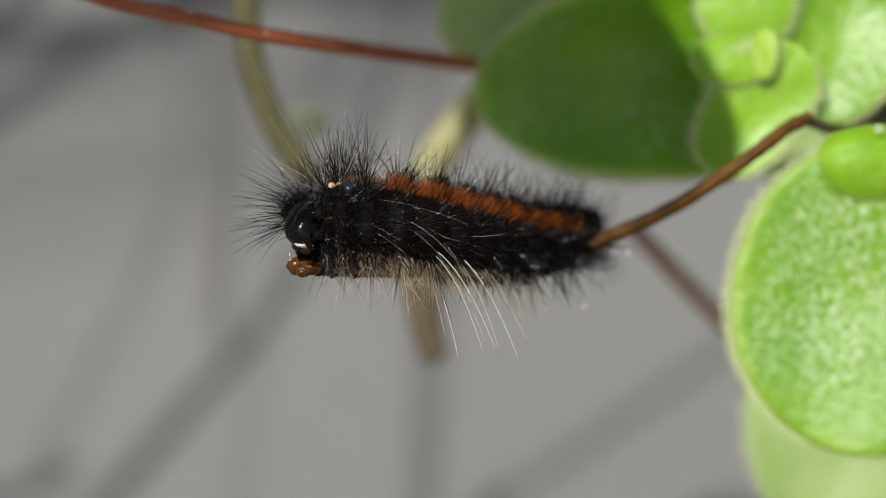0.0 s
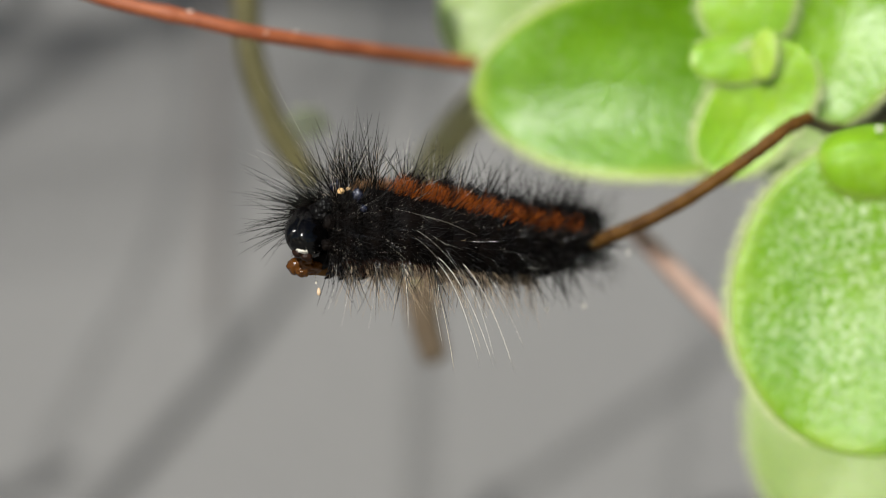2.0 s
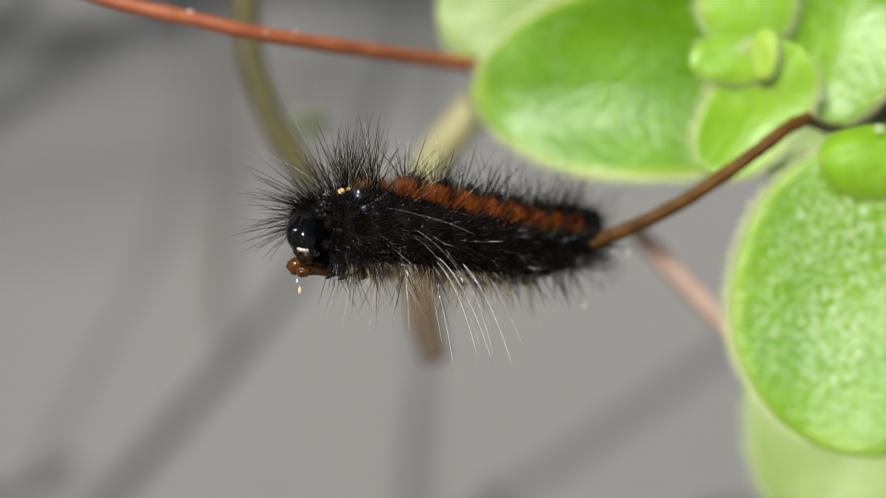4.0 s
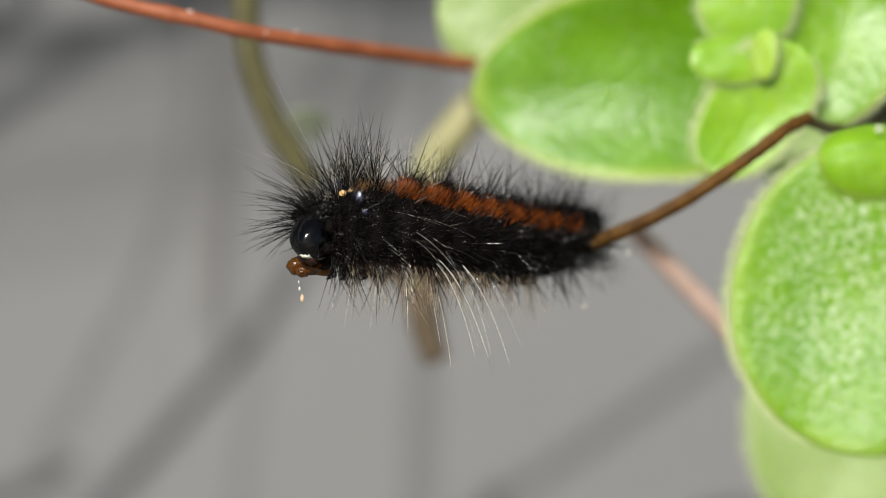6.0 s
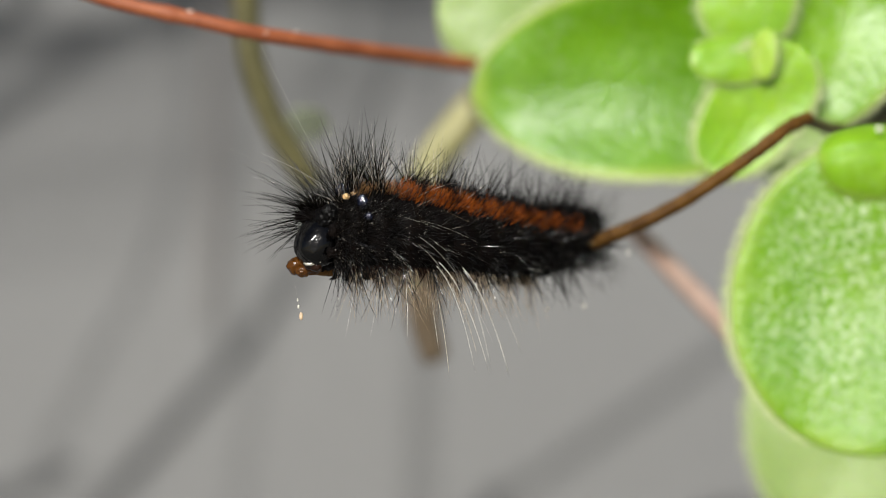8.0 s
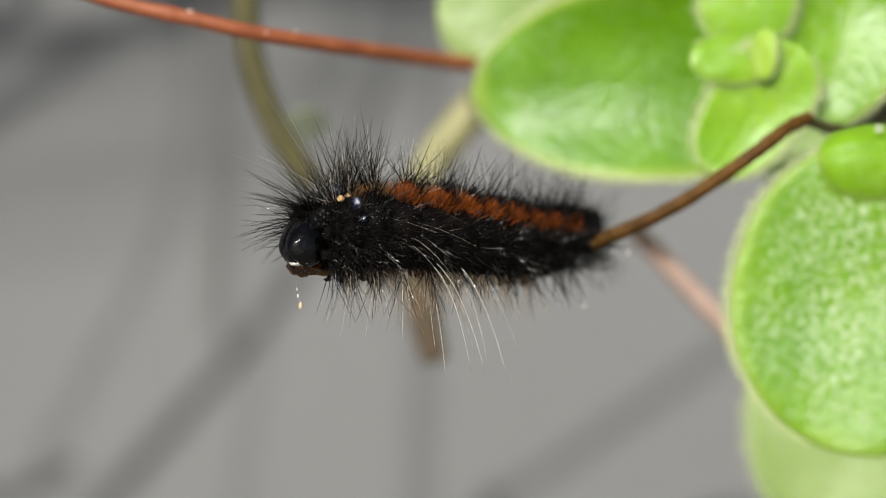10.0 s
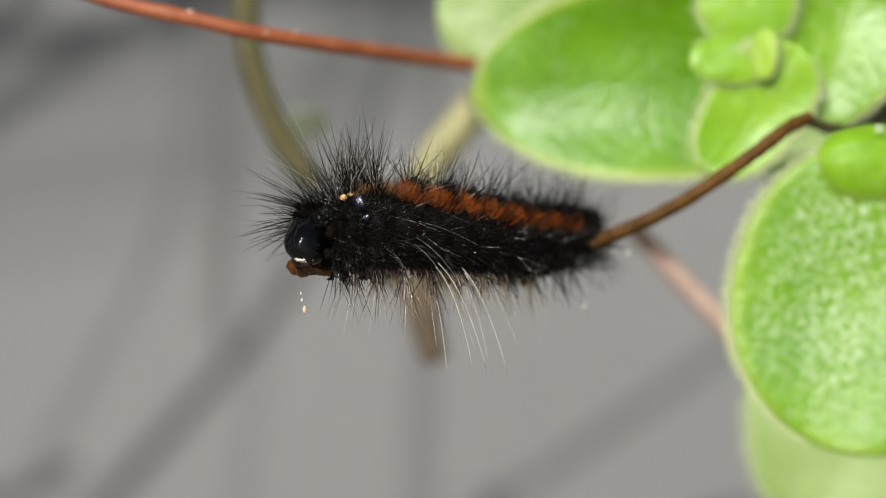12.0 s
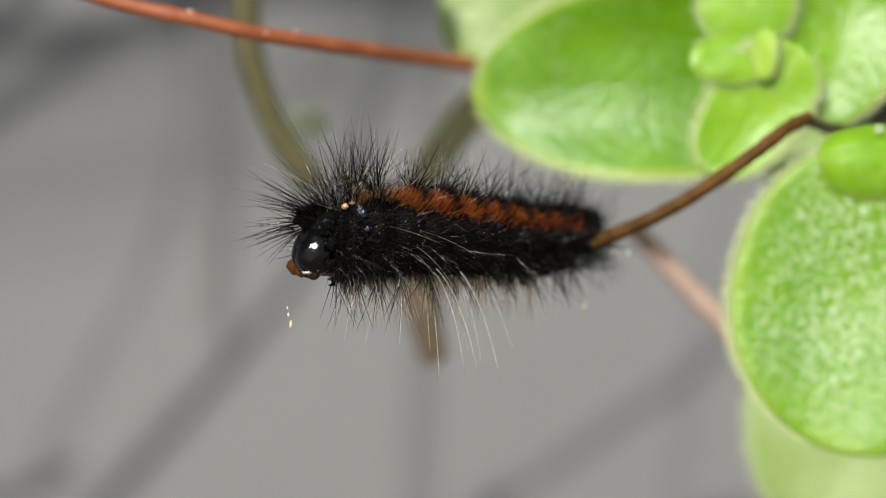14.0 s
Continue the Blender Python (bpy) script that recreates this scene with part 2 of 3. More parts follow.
def leaf(parent, base, tip, face, width, mat, thick=0.9, cup=0.12, droop=0.0, fat=2.0, ovate=0.0, seed=1, fringe=420, label="", vein=0.04, point=0.0, bowl=0.0):
    """A fleshy leaf from base to tip (metres) whose upper side looks along face. width and thick in mm; cup bends the
    sides up, droop the tip down (as shares of width and length); fat: fullness of the oval; ovate > 0 is wider near the base;
    point: how pointed the tip is; bowl: how far both ends bend up (share of length)."""
    rnd = random.Random(seed)
    base, tip = Vector(base), Vector(tip)
    along = (tip - base)
    length = along.length
    along.normalize()
    up = (Vector(face) - along * Vector(face).dot(along)).normalized()
    across = along.cross(up)
    nu, nv = 44, 30
    verts, margin = [], []

    def place(u, v, top):
        s = 2 * u - 1
        oval = max(1 - abs(s) ** fat, 0.0) ** (0.5 + (point if s > 0 else 0))
        k = v * oval
        half = width * MM / 2 * oval * (1 - ovate * s)
        dome = thick * MM * 0.5 * max(1 - v * v, 0) ** 0.5 * oval ** 0.6
        wave = noise.noise(Vector((s * 1.6 + seed * 5.7, k * 1.6, seed * 1.3))) * 0.03 * width * MM
        h = cup * width * MM * k * k - droop * length * s * abs(s) + bowl * length * s * s + wave
        ripple = 1 + 0.02 * noise.noise(Vector((u * 5 + seed, 3 * (v > 0), 0.5)))
        groove = -vein * thick * MM * math.exp(-(k / 0.05) ** 2) * oval if top else 0
        return base + along * length * u + across * half * v * ripple + up * (h + (dome if top else -dome * 0.3) + groove)

    index = {}
    for top in (1, 0):
        for i in range(nu + 1):
            u = 0.5 - 0.5 * math.cos(math.pi * i / nu)
            for j in range(nv + 1):
                v = math.sin(math.pi * (j / nv - 0.5))
                border = j in (0, nv) or i in (0, nu)
                if border and not top:
                    index[top, i, j] = index[1, i, j]
                    continue
                index[top, i, j] = len(verts)
                verts.append(place(u, v, top))
                edge = min(1 - abs(v), 2.0 * min(u + 0.3, 1 - u))
                margin.append(min(max(1 - edge / 0.26, 0), 1))
    faces = []
    for top in (1, 0):
        for i in range(nu):
            for j in range(nv):
                q = [index[top, i, j], index[top, i + 1, j], index[top, i + 1, j + 1], index[top, i, j + 1]]
                q = list(dict.fromkeys(q))
                if len(q) > 2:
                    faces.append(tuple(q) if top else tuple(reversed(q)))
    ob = mesh_object("leaf", verts, faces, mat)
    ob.data.attributes.new("margin", "FLOAT", "POINT").data.foreach_set("value", margin)
    ob.data.transform(Matrix.Translation(-base))
    ob.location = base - parent.location
    under(ob, parent, label)
    # short pale fringe along the rim
    fur = Hairs()
    for k in range(fringe):
        u = rnd.uniform(0.02, 0.985)
        sgn = rnd.choice((-1, 1))
        p = place(u, sgn, 1)
        out = (place(u, sgn, 1) - place(u, sgn * 0.93, 1)).normalized() * 1.0 + up * rnd.uniform(-0.2, 1.0) + along * rnd.uniform(-0.5, 0.8)
        fur.add(p - base, out, rnd.uniform(0.15, 0.75), 0.010, rings=2)
    fur.make("leaf_fringe", FUZZ, ob)
    return ob


# ---- large structure ----
def slab(name, x0, x1, y0, y1, z0, z1, mat, label, bevel=0.002):
    bm = bmesh.new()
    bmesh.ops.create_cube(bm, size=1)
    for v in bm.verts:
        v.co = Vector(((x0, x1)[v.co.x > 0], (y0, y1)[v.co.y > 0], (z0, z1)[v.co.z > 0]))
    bmesh.ops.bevel(bm, geom=bm.edges[:], offset=bevel, segments=2, affect="EDGES")
    me = bpy.data.meshes.new(name)
    bm.to_mesh(me)
    me.materials.append(mat)
    return tagged(new(name, me), label, kind="structure")


WALL_Y = 0.060
slab("wall_back", -1.6, 1.6, WALL_Y, WALL_Y + 0.15, 0.0, 2.4, wall_material(), "plain grey plastered wall with soft plant shadows")
slab("ground", -300, 300, -300, 300, -0.2, -0.002, ground_material(), "grey paved ground")


# ---- the plant: sprig that carries the caterpillar ----
FRONT = Vector((-0.1, -1.0, 0.15))
sprig = thing("succulent_sprig", spot(1420, 215, 4.6), "succulent sprig with thick green leaves and brown stem", "plant")
tube("stem", [spot(1432, 208, 6.8), spot(1395, 226, 6.0), spot(1330, 275, 5.6), spot(1200, 362, 5.7), spot(1060, 426, 5.5), spot(900, 470, 4.2),
              spot(720, 478, 1.9), spot(600, 476, 0.5), spot(548, 472, 0.25)], (0.30, 0.36), STEM_BROWN, 120, seed=3, parent=sprig,
     label="thin brown stem", knots=((0.09, 0.16), (0.2, 0.12), (0.3, 0.14)))
tube("stem", [spot(1425, 212, 6.8), spot(1480, 228, 9), spot(1540, 212, 12), spot(1640, 190, 13)], (0.28, 0.4), STEM_OLIVE, 30, seed=4, parent=sprig)
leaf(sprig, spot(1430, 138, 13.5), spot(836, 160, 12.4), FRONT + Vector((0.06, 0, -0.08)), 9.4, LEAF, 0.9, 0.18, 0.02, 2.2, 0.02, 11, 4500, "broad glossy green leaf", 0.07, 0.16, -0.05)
leaf(sprig, spot(1090, 26, 15.0), spot(772, 22, 14.8), FRONT, 6.4, LEAF_PALE, 1.2, 0.05, 0, 2.2, 0.0, 12, 1500)
leaf(sprig, spot(1340, -110, 9.6), spot(1308, 92, 9.2), FRONT + Vector((0.12, 0, 0.3)), 4.6, LEAF_YOUNG, 0.6, 0.05, 0.0, 2.3, 0.0, 13, 600)
leaf(sprig, spot(1392, 100, 8.9), spot(1220, 108, 8.6), FRONT + Vector((0, 0, 0.12)), 2.5, LEAF_YOUNG, 0.5, -0.03, 0.0, 2.5, 0.0, 14, 150, "small young leaf")
leaf(sprig, spot(1356, 52, 8.3), spot(1350, 144, 8.2), FRONT + Vector((-0.45, 0, 0.0)), 1.35, LEAF_TIP, 0.5, 0.05, 0.0, 2.4, 0.0, 15, 160, "small curled young leaf")
leaf(sprig, spot(1412, 84, 9.1), spot(1256, 310, 8.9), FRONT + Vector((0.06, 0, -0.06)), 4.4, LEAF_YOUNG, 0.6, 0.12, 0.0, 2.6, 0.12, 16, 1500, vein=0.08, bowl=0.08)
leaf(sprig, spot(1548, -130, 10.3), spot(1432, 226, 9.7), FRONT + Vector((0.05, 0, -0.05)), 6.6, LEAF_MID, 0.8, 0.16, 0, 2.2, 0.06, 17, 1700, bowl=0.04)
leaf(sprig, spot(1680, 150, 17), spot(1470, 235, 15), FRONT + Vector((0, 0, -0.6)), 4.2, LEAF, 0.9, 0.08, 0, 2.2, 0.0, 18, 260)

tube("stem", [spot(1462, 222, 12), spot(1530, 188, 13), spot(1640, 150, 14)], (0.6, 1.1), STEM_DEAD, 24, seed=14, parent=sprig, label="old woody brown stem")

lower = thing("succulent_sprig", spot(1640, 300, 2), "succulent sprig with large round grainy leaves", "plant")
tube("stem", [spot(1640, 190, 11), spot(1660, 290, 2), spot(1690, 500, 2), spot(1700, 900, 4)], (0.5, 0.55), STEM_BROWN, 40, seed=5, parent=lower)
leaf(lower, spot(1606, 254, -7), spot(1498, 808, -8.4), FRONT + Vector((-0.04, 0, 0.10)), 11.8, LEAF_GRAINY, 1.4, 0.13, 0, 2.1, 0.0, 21, 4500, "large round pale-speckled green leaf", bowl=0.06)
leaf(lower, spot(1650, 280, -7.3), spot(1444, 292, -7.7), FRONT + Vector((-0.1, 0, 0.35)), 3.6, LEAF_ROUND, 2.4, -0.10, 0, 2.2, 0.0, 22, 60, "small round young leaf")
leaf(lower, spot(1640, 450, 19), spot(1440, 955, 18), FRONT, 11.6, LEAF_PALE, 1.4, 0.05, 0, 2.1, 0.0, 23, 1500)
leaf(lower, spot(1530, 235, 25), spot(1345, 300, 24), FRONT, 3.4, LEAF_PALE, 0.9, 0.05, 0, 2.1, 0.0, 24, 160)

NODES = []
red = thing("trailing_stem", spot(860, 116, 9), "thin red-brown trailing stem", "stem", "trailing stems")
tube("stem", [spot(60, -50, 6.4), spot(180, -3, 6.2), spot(330, 32, 6), spot(470, 62, 6.6), spot(640, 88, 9.4), spot(850, 117, 14.5), spot(960, 130, 16.5)],
     (0.33, 0.38), STEM_RED, 110, rough=0.03, seed=6, parent=red, knots=((0.30, 0.2), (0.62, 0.08)))

for h, v, d, size in ((336, 22, 5.9, 0.16), (342, 43, 5.9, 0.11), (470, 59, 6.3, 0.10), (602, 82, 8.4, 0.14), (762, 102, 12.2, 0.14)):
    p = (spot(h, v, d) - red.location) / MM
    NODES.append((red, p, size))

olive = thing("trailing_stem", spot(430, 0, 18), "olive-green trailing stem, out of focus", "stem", "trailing stems")
tube("stem", [spot(431, -42, 18), spot(434, 0, 18), spot(446, 110, 18), spot(488, 225, 18), spot(556, 330, 18)],
     (0.68, 0.68), STEM_OLIVE, 60, seed=7, parent=olive)

leaf(olive, spot(498, 236, 18), spot(580, 212, 19), FRONT, 1.5, LEAF_DULL, 0.6, 0.1, 0, 2.0, 0.0, 25, 60, "small pale leaf bud")

yellow = thing("trailing_stem", spot(850, 160, 20.5), "yellow-green stem hanging to a dead brown tip", "stem", "trailing stems")
tube("stem", [spot(905, 125, 20.5), spot(868, 163, 20.5), spot(812, 225, 20.5), spot(760, 300, 20.5), spot(738, 400, 20.5), spot(742, 500, 20.5)],
     (0.92, 0.92), STEM_YELLOW, 60, seed=8, parent=yellow)
tube("dead_tip", [spot(742, 470, 20.5), spot(750, 560, 20.5), spot(770, 636, 20.5)], (0.96, 0.71), STEM_DEAD, 30, seed=9, parent=yellow, label="dead brown stem end")

pink = thing("trailing_stem", spot(1130, 420, 18), "pinkish stem, out of focus", "stem", "trailing stems")
tube("stem", [spot(1122, 406, 16.5), spot(1150, 436, 16.2), spot(1215, 505, 16.6), spot(1300, 590, 17), spot(1350, 634, 17.5)],
     (0.46, 0.58), STEM_PINK, 60, seed=10, parent=pink)


dry = thing("trailing_stem", spot(380, 30, 57.5), "dry pinkish-brown stem close to the wall", "stem", "trailing stems")
tube("stem", [spot(392, -160, 57.5), spot(384, 30, 57.5), spot(376, 300, 57.5), spot(370, 575, 57.5)], (0.24, 0.20), STEM_DRY, 40, seed=15, parent=dry)


# hanging stems added nearer the sun, outside the view: their shadows lie on the wall
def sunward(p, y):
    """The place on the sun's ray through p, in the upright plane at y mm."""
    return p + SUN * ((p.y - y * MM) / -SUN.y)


BRANCH_Y, BRANCH_Z = -0.085, Z0 + 0.150
shade_stems = thing("unseen_shade_stems", (0.15, WALL_Y - 0.002, BRANCH_Z), "leafless stems added out of view to shade the wall", "plant")
# unseen branch, added only to hold these stems
tube("branch", [(-0.075, BRANCH_Y, BRANCH_Z), (0.0, BRANCH_Y, BRANCH_Z + 0.002), (0.07, BRANCH_Y + 0.01, BRANCH_Z), (0.14, BRANCH_Y + 0.06, BRANCH_Z + 0.004),
                (0.15, WALL_Y + 0.004, BRANCH_Z + 0.01)], (1.6, 2.4), STEM_BROWN, 80, seed=30, parent=shade_stems, label="added unseen branch that holds the shade stems")


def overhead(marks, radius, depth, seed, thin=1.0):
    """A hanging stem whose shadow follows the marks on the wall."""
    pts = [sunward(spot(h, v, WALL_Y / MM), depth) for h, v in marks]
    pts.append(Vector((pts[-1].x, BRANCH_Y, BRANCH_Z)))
    tube("stem", pts, (radius, radius * thin), STEM_OLIVE, 60, seed=seed, parent=shade_stems)


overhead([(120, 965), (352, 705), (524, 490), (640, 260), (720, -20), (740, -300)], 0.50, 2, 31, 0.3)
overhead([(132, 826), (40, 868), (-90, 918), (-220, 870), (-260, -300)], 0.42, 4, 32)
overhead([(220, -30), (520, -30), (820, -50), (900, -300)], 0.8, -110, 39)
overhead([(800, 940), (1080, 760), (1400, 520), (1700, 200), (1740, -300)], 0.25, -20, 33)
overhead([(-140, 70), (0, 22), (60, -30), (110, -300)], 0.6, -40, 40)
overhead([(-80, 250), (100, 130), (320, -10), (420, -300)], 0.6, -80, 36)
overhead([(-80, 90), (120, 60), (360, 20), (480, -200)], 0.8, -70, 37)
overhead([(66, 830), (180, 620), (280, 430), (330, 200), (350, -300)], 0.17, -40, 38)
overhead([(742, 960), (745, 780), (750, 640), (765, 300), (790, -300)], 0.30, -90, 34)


# farther unseen twigs, added to dim the upper wall; shadows too soft to separate
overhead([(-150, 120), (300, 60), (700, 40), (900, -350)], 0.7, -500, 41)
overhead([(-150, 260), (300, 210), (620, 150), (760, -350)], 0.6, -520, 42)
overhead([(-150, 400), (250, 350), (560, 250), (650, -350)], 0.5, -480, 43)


# unseen leaves added between the sun and the sprig; they sway to move shade
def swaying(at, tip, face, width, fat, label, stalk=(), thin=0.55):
    t = thing("shade_leaf", at, label, "leaf")
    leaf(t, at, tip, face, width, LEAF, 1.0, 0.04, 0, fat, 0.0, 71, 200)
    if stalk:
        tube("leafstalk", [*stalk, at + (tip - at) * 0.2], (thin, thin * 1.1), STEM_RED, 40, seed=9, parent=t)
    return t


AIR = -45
sway_big = swaying(sunward(spot(815, -150, 13), AIR), sunward(spot(1262, 560, 13), AIR), FRONT, 11.4, 3.4, "unseen green leaf on a long stalk, added for moving shade",
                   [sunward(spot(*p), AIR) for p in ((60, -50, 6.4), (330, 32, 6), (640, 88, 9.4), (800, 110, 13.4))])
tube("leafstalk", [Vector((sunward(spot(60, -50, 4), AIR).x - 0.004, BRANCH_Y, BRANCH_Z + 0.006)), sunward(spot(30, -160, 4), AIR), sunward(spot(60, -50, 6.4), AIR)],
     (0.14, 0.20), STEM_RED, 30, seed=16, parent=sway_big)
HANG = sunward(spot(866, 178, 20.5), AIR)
sway_small = swaying(HANG, sunward(spot(690, 335, 20.5), AIR), FRONT, 4.4, 2.2, "small unseen green leaf on a thin stalk, added for moving shade",
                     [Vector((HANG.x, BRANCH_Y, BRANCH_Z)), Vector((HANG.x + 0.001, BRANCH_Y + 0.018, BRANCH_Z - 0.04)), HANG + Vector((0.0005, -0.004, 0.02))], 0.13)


# ---- the caterpillar ----
# column, row, depth and radius (mm) of each body ring, from the neck to the tail
RINGS = [(598, 421, -0.2, 1.74), (622, 416, -0.25, 1.93), (660, 414, -0.1, 1.95), (703, 416, 0.2, 1.90), (748, 420, 0.7, 1.80),
         (792, 426, 1.3, 1.72), (836, 432, 2.0, 1.62), (878, 437, 2.8, 1.52), (918, 440, 3.6, 1.42), (955, 440, 4.4, 1.32),
         (990, 437, 5.1, 1.14), (1022, 433, 5.8, 0.84)]
centre = [spot(h, v, d) for h, v, d, r in RINGS]
HOME = spot(700, 478, 0.9)
caterpillar = thing("caterpillar", HOME, "black hairy caterpillar with orange back tufts feeding on a stem tip", "caterpillar")
rnd = random.Random(5)


def round_part(deg, r):
    """Outward direction at an angle round the body: 0 towards the lens, 90 up."""
    a = radians(deg)
    return Vector((0, -math.cos(a), math.sin(a)))


def tuft(hairs, x, deg, r, n, length, spread, lean=(0, 0, 0), r0=0.02, knob=0.25):
    """n hairs from a wart at x mm along a ring and deg round it."""
    out = round_part(deg, r)
    for _ in range(n):
        j = Vector((rnd.gauss(0, 1), rnd.gauss(0, 1), rnd.gauss(0, 1))) * spread
        root = (Vector((x, 0, 0)) + out * r + Vector((rnd.uniform(-1, 1), rnd.uniform(-1, 1), rnd.uniform(-1, 1))) * knob) * MM
        size = rnd.uniform(*length)
        drift = Vector((rnd.gauss(0, 1), rnd.gauss(0, 1), rnd.gauss(0, 1))) * 0.07 * size
        hairs.add(root, out + j + Vector(lean), size, r0 * rnd.uniform(0.7, 1.15), drift)


def ring_mesh(i, r, half, warts):
    n, sides = 12, 36
    verts, faces = [], []
    for a in range(n + 1):
        x = -1 + 2 * a / n
        prof = (1 - 0.16 * abs(x) ** 3)
        if i == 0 and x < 0:
            prof *= (1 - 0.5 * x * x)
        if i == len(RINGS) - 1 and x > 0:
            prof *= max(1 - x * x, 0.0) ** 0.5 * 0.9 + 0.1
        for b in range(sides):
            deg = 360 * b / sides
            k = prof
            for wx, wd, size in warts:
                dd = (deg - wd + 180) % 360 - 180
                k += size * math.exp(-((x - wx) / 0.45) ** 2 - (dd / 14) ** 2)
            k *= 1 + 0.03 * noise.noise(Vector((x * 3 + i * 9, math.cos(radians(deg)) * 3, math.sin(radians(deg)) * 3)))
            verts.append((Vector((x * half, 0, 0)) + round_part(deg, r) * r * k) * MM)
    for a in range(n):
        for b in range(sides):
            c = (b + 1) % sides
            faces.append((a * sides + b, a * sides + c, (a + 1) * sides + c, (a + 1) * sides + b))
    for ring, s in ((0, -1), (n, 1)):
        verts.append(Vector((s * half * 1.15, 0, 0)) * MM)
        for b in range(sides):
            c = (b + 1) % sides
            faces.append((ring * sides + c, ring * sides + b, len(verts) - 1) if s < 0 else (ring * sides + b, ring * sides + c, len(verts) - 1))
    return verts, faces


# ring, angle round it, direction, length, thickness and drift of the long pale hairs
LONG_HAIRS = [(3, 0, (0.90, -0.15, -0.35), 4.2, 0.018, (0.0, 0, -3.3)), (3, -10, (0.85, -0.15, -0.40), 3.7, 0.017, (-0.3, 0, -3.0)),
              (4, -35, (0.80, -0.15, -0.50), 3.4, 0.020, (0, 0, -3.1)), (4, -42, (0.70, -0.15, -0.55), 3.1, 0.018, (-0.2, 0, -2.8)),
              (4, -55, (0.30, -0.15, -0.90), 4.0, 0.021, (-0.2, 0, -1.0)), (4, -62, (0.10, -0.20, -0.95), 3.0, 0.012, (0.2, 0, -0.5)),
              (5, -40, (0.75, -0.15, -0.60), 3.6, 0.020, (0, 0, -2.6)), (5, -48, (0.60, -0.15, -0.70), 3.2, 0.016, (-0.2, 0, -1.9)),
              (5, -60, (0.30, -0.20, -0.95), 3.4, 0.012, (0.2, 0, -0.4)), (3, -55, (0.05, -0.30, -0.95), 2.9, 0.012, (-0.2, 0, -0.3)),
              (3, 20, (0.95, -0.20, -0.10), 3.0, 0.012, (0.2, 0, -0.7)), (2, 25, (0.95, -0.25, -0.12), 2.6, 0.012, (0.2, 0, -0.5)),
              (2, -20, (0.80, -0.25, -0.50), 2.4, 0.011, (0.1, 0, -0.9)), (2, -60, (-0.15, -0.30, -0.95), 2.9, 0.010, (-0.2, 0, -0.2)),
              (6, -50, (0.50, -0.30, -0.80), 3.2, 0.012, (0.1, 0, -0.9)), (1, -60, (-0.10, -0.30, -0.95), 2.9, 0.009, (-0.2, 0, -0.1)),
              (0, 80, (-0.50, -0.1, 0.86), 8.4, 0.011, (0.3, 0, 0.2)), (0, 85, (-0.58, 0.1, 0.80), 6.6, 0.009, (0.2, 0, 0.3)),
              (0, 78, (-0.78, -0.1, 0.62), 3.7, 0.014, (-0.7, 0, -0.3)), (0, 70, (-0.85, -0.1, 0.48), 6.6, 0.004, (-0.6, 0, -0.6)),
              (0, 60, (-0.95, -0.1, 0.32), 4.4, 0.006, (-0.2, 0, -0.2)), (1, 88, (-0.29, 0, 0.95), 7.3, 0.003, (0, 0, 0)), (1, 88, (0.06, 0, 1), 4.2, 0.006, (0.1, 0, 0))]
rings, ring_home = [], []
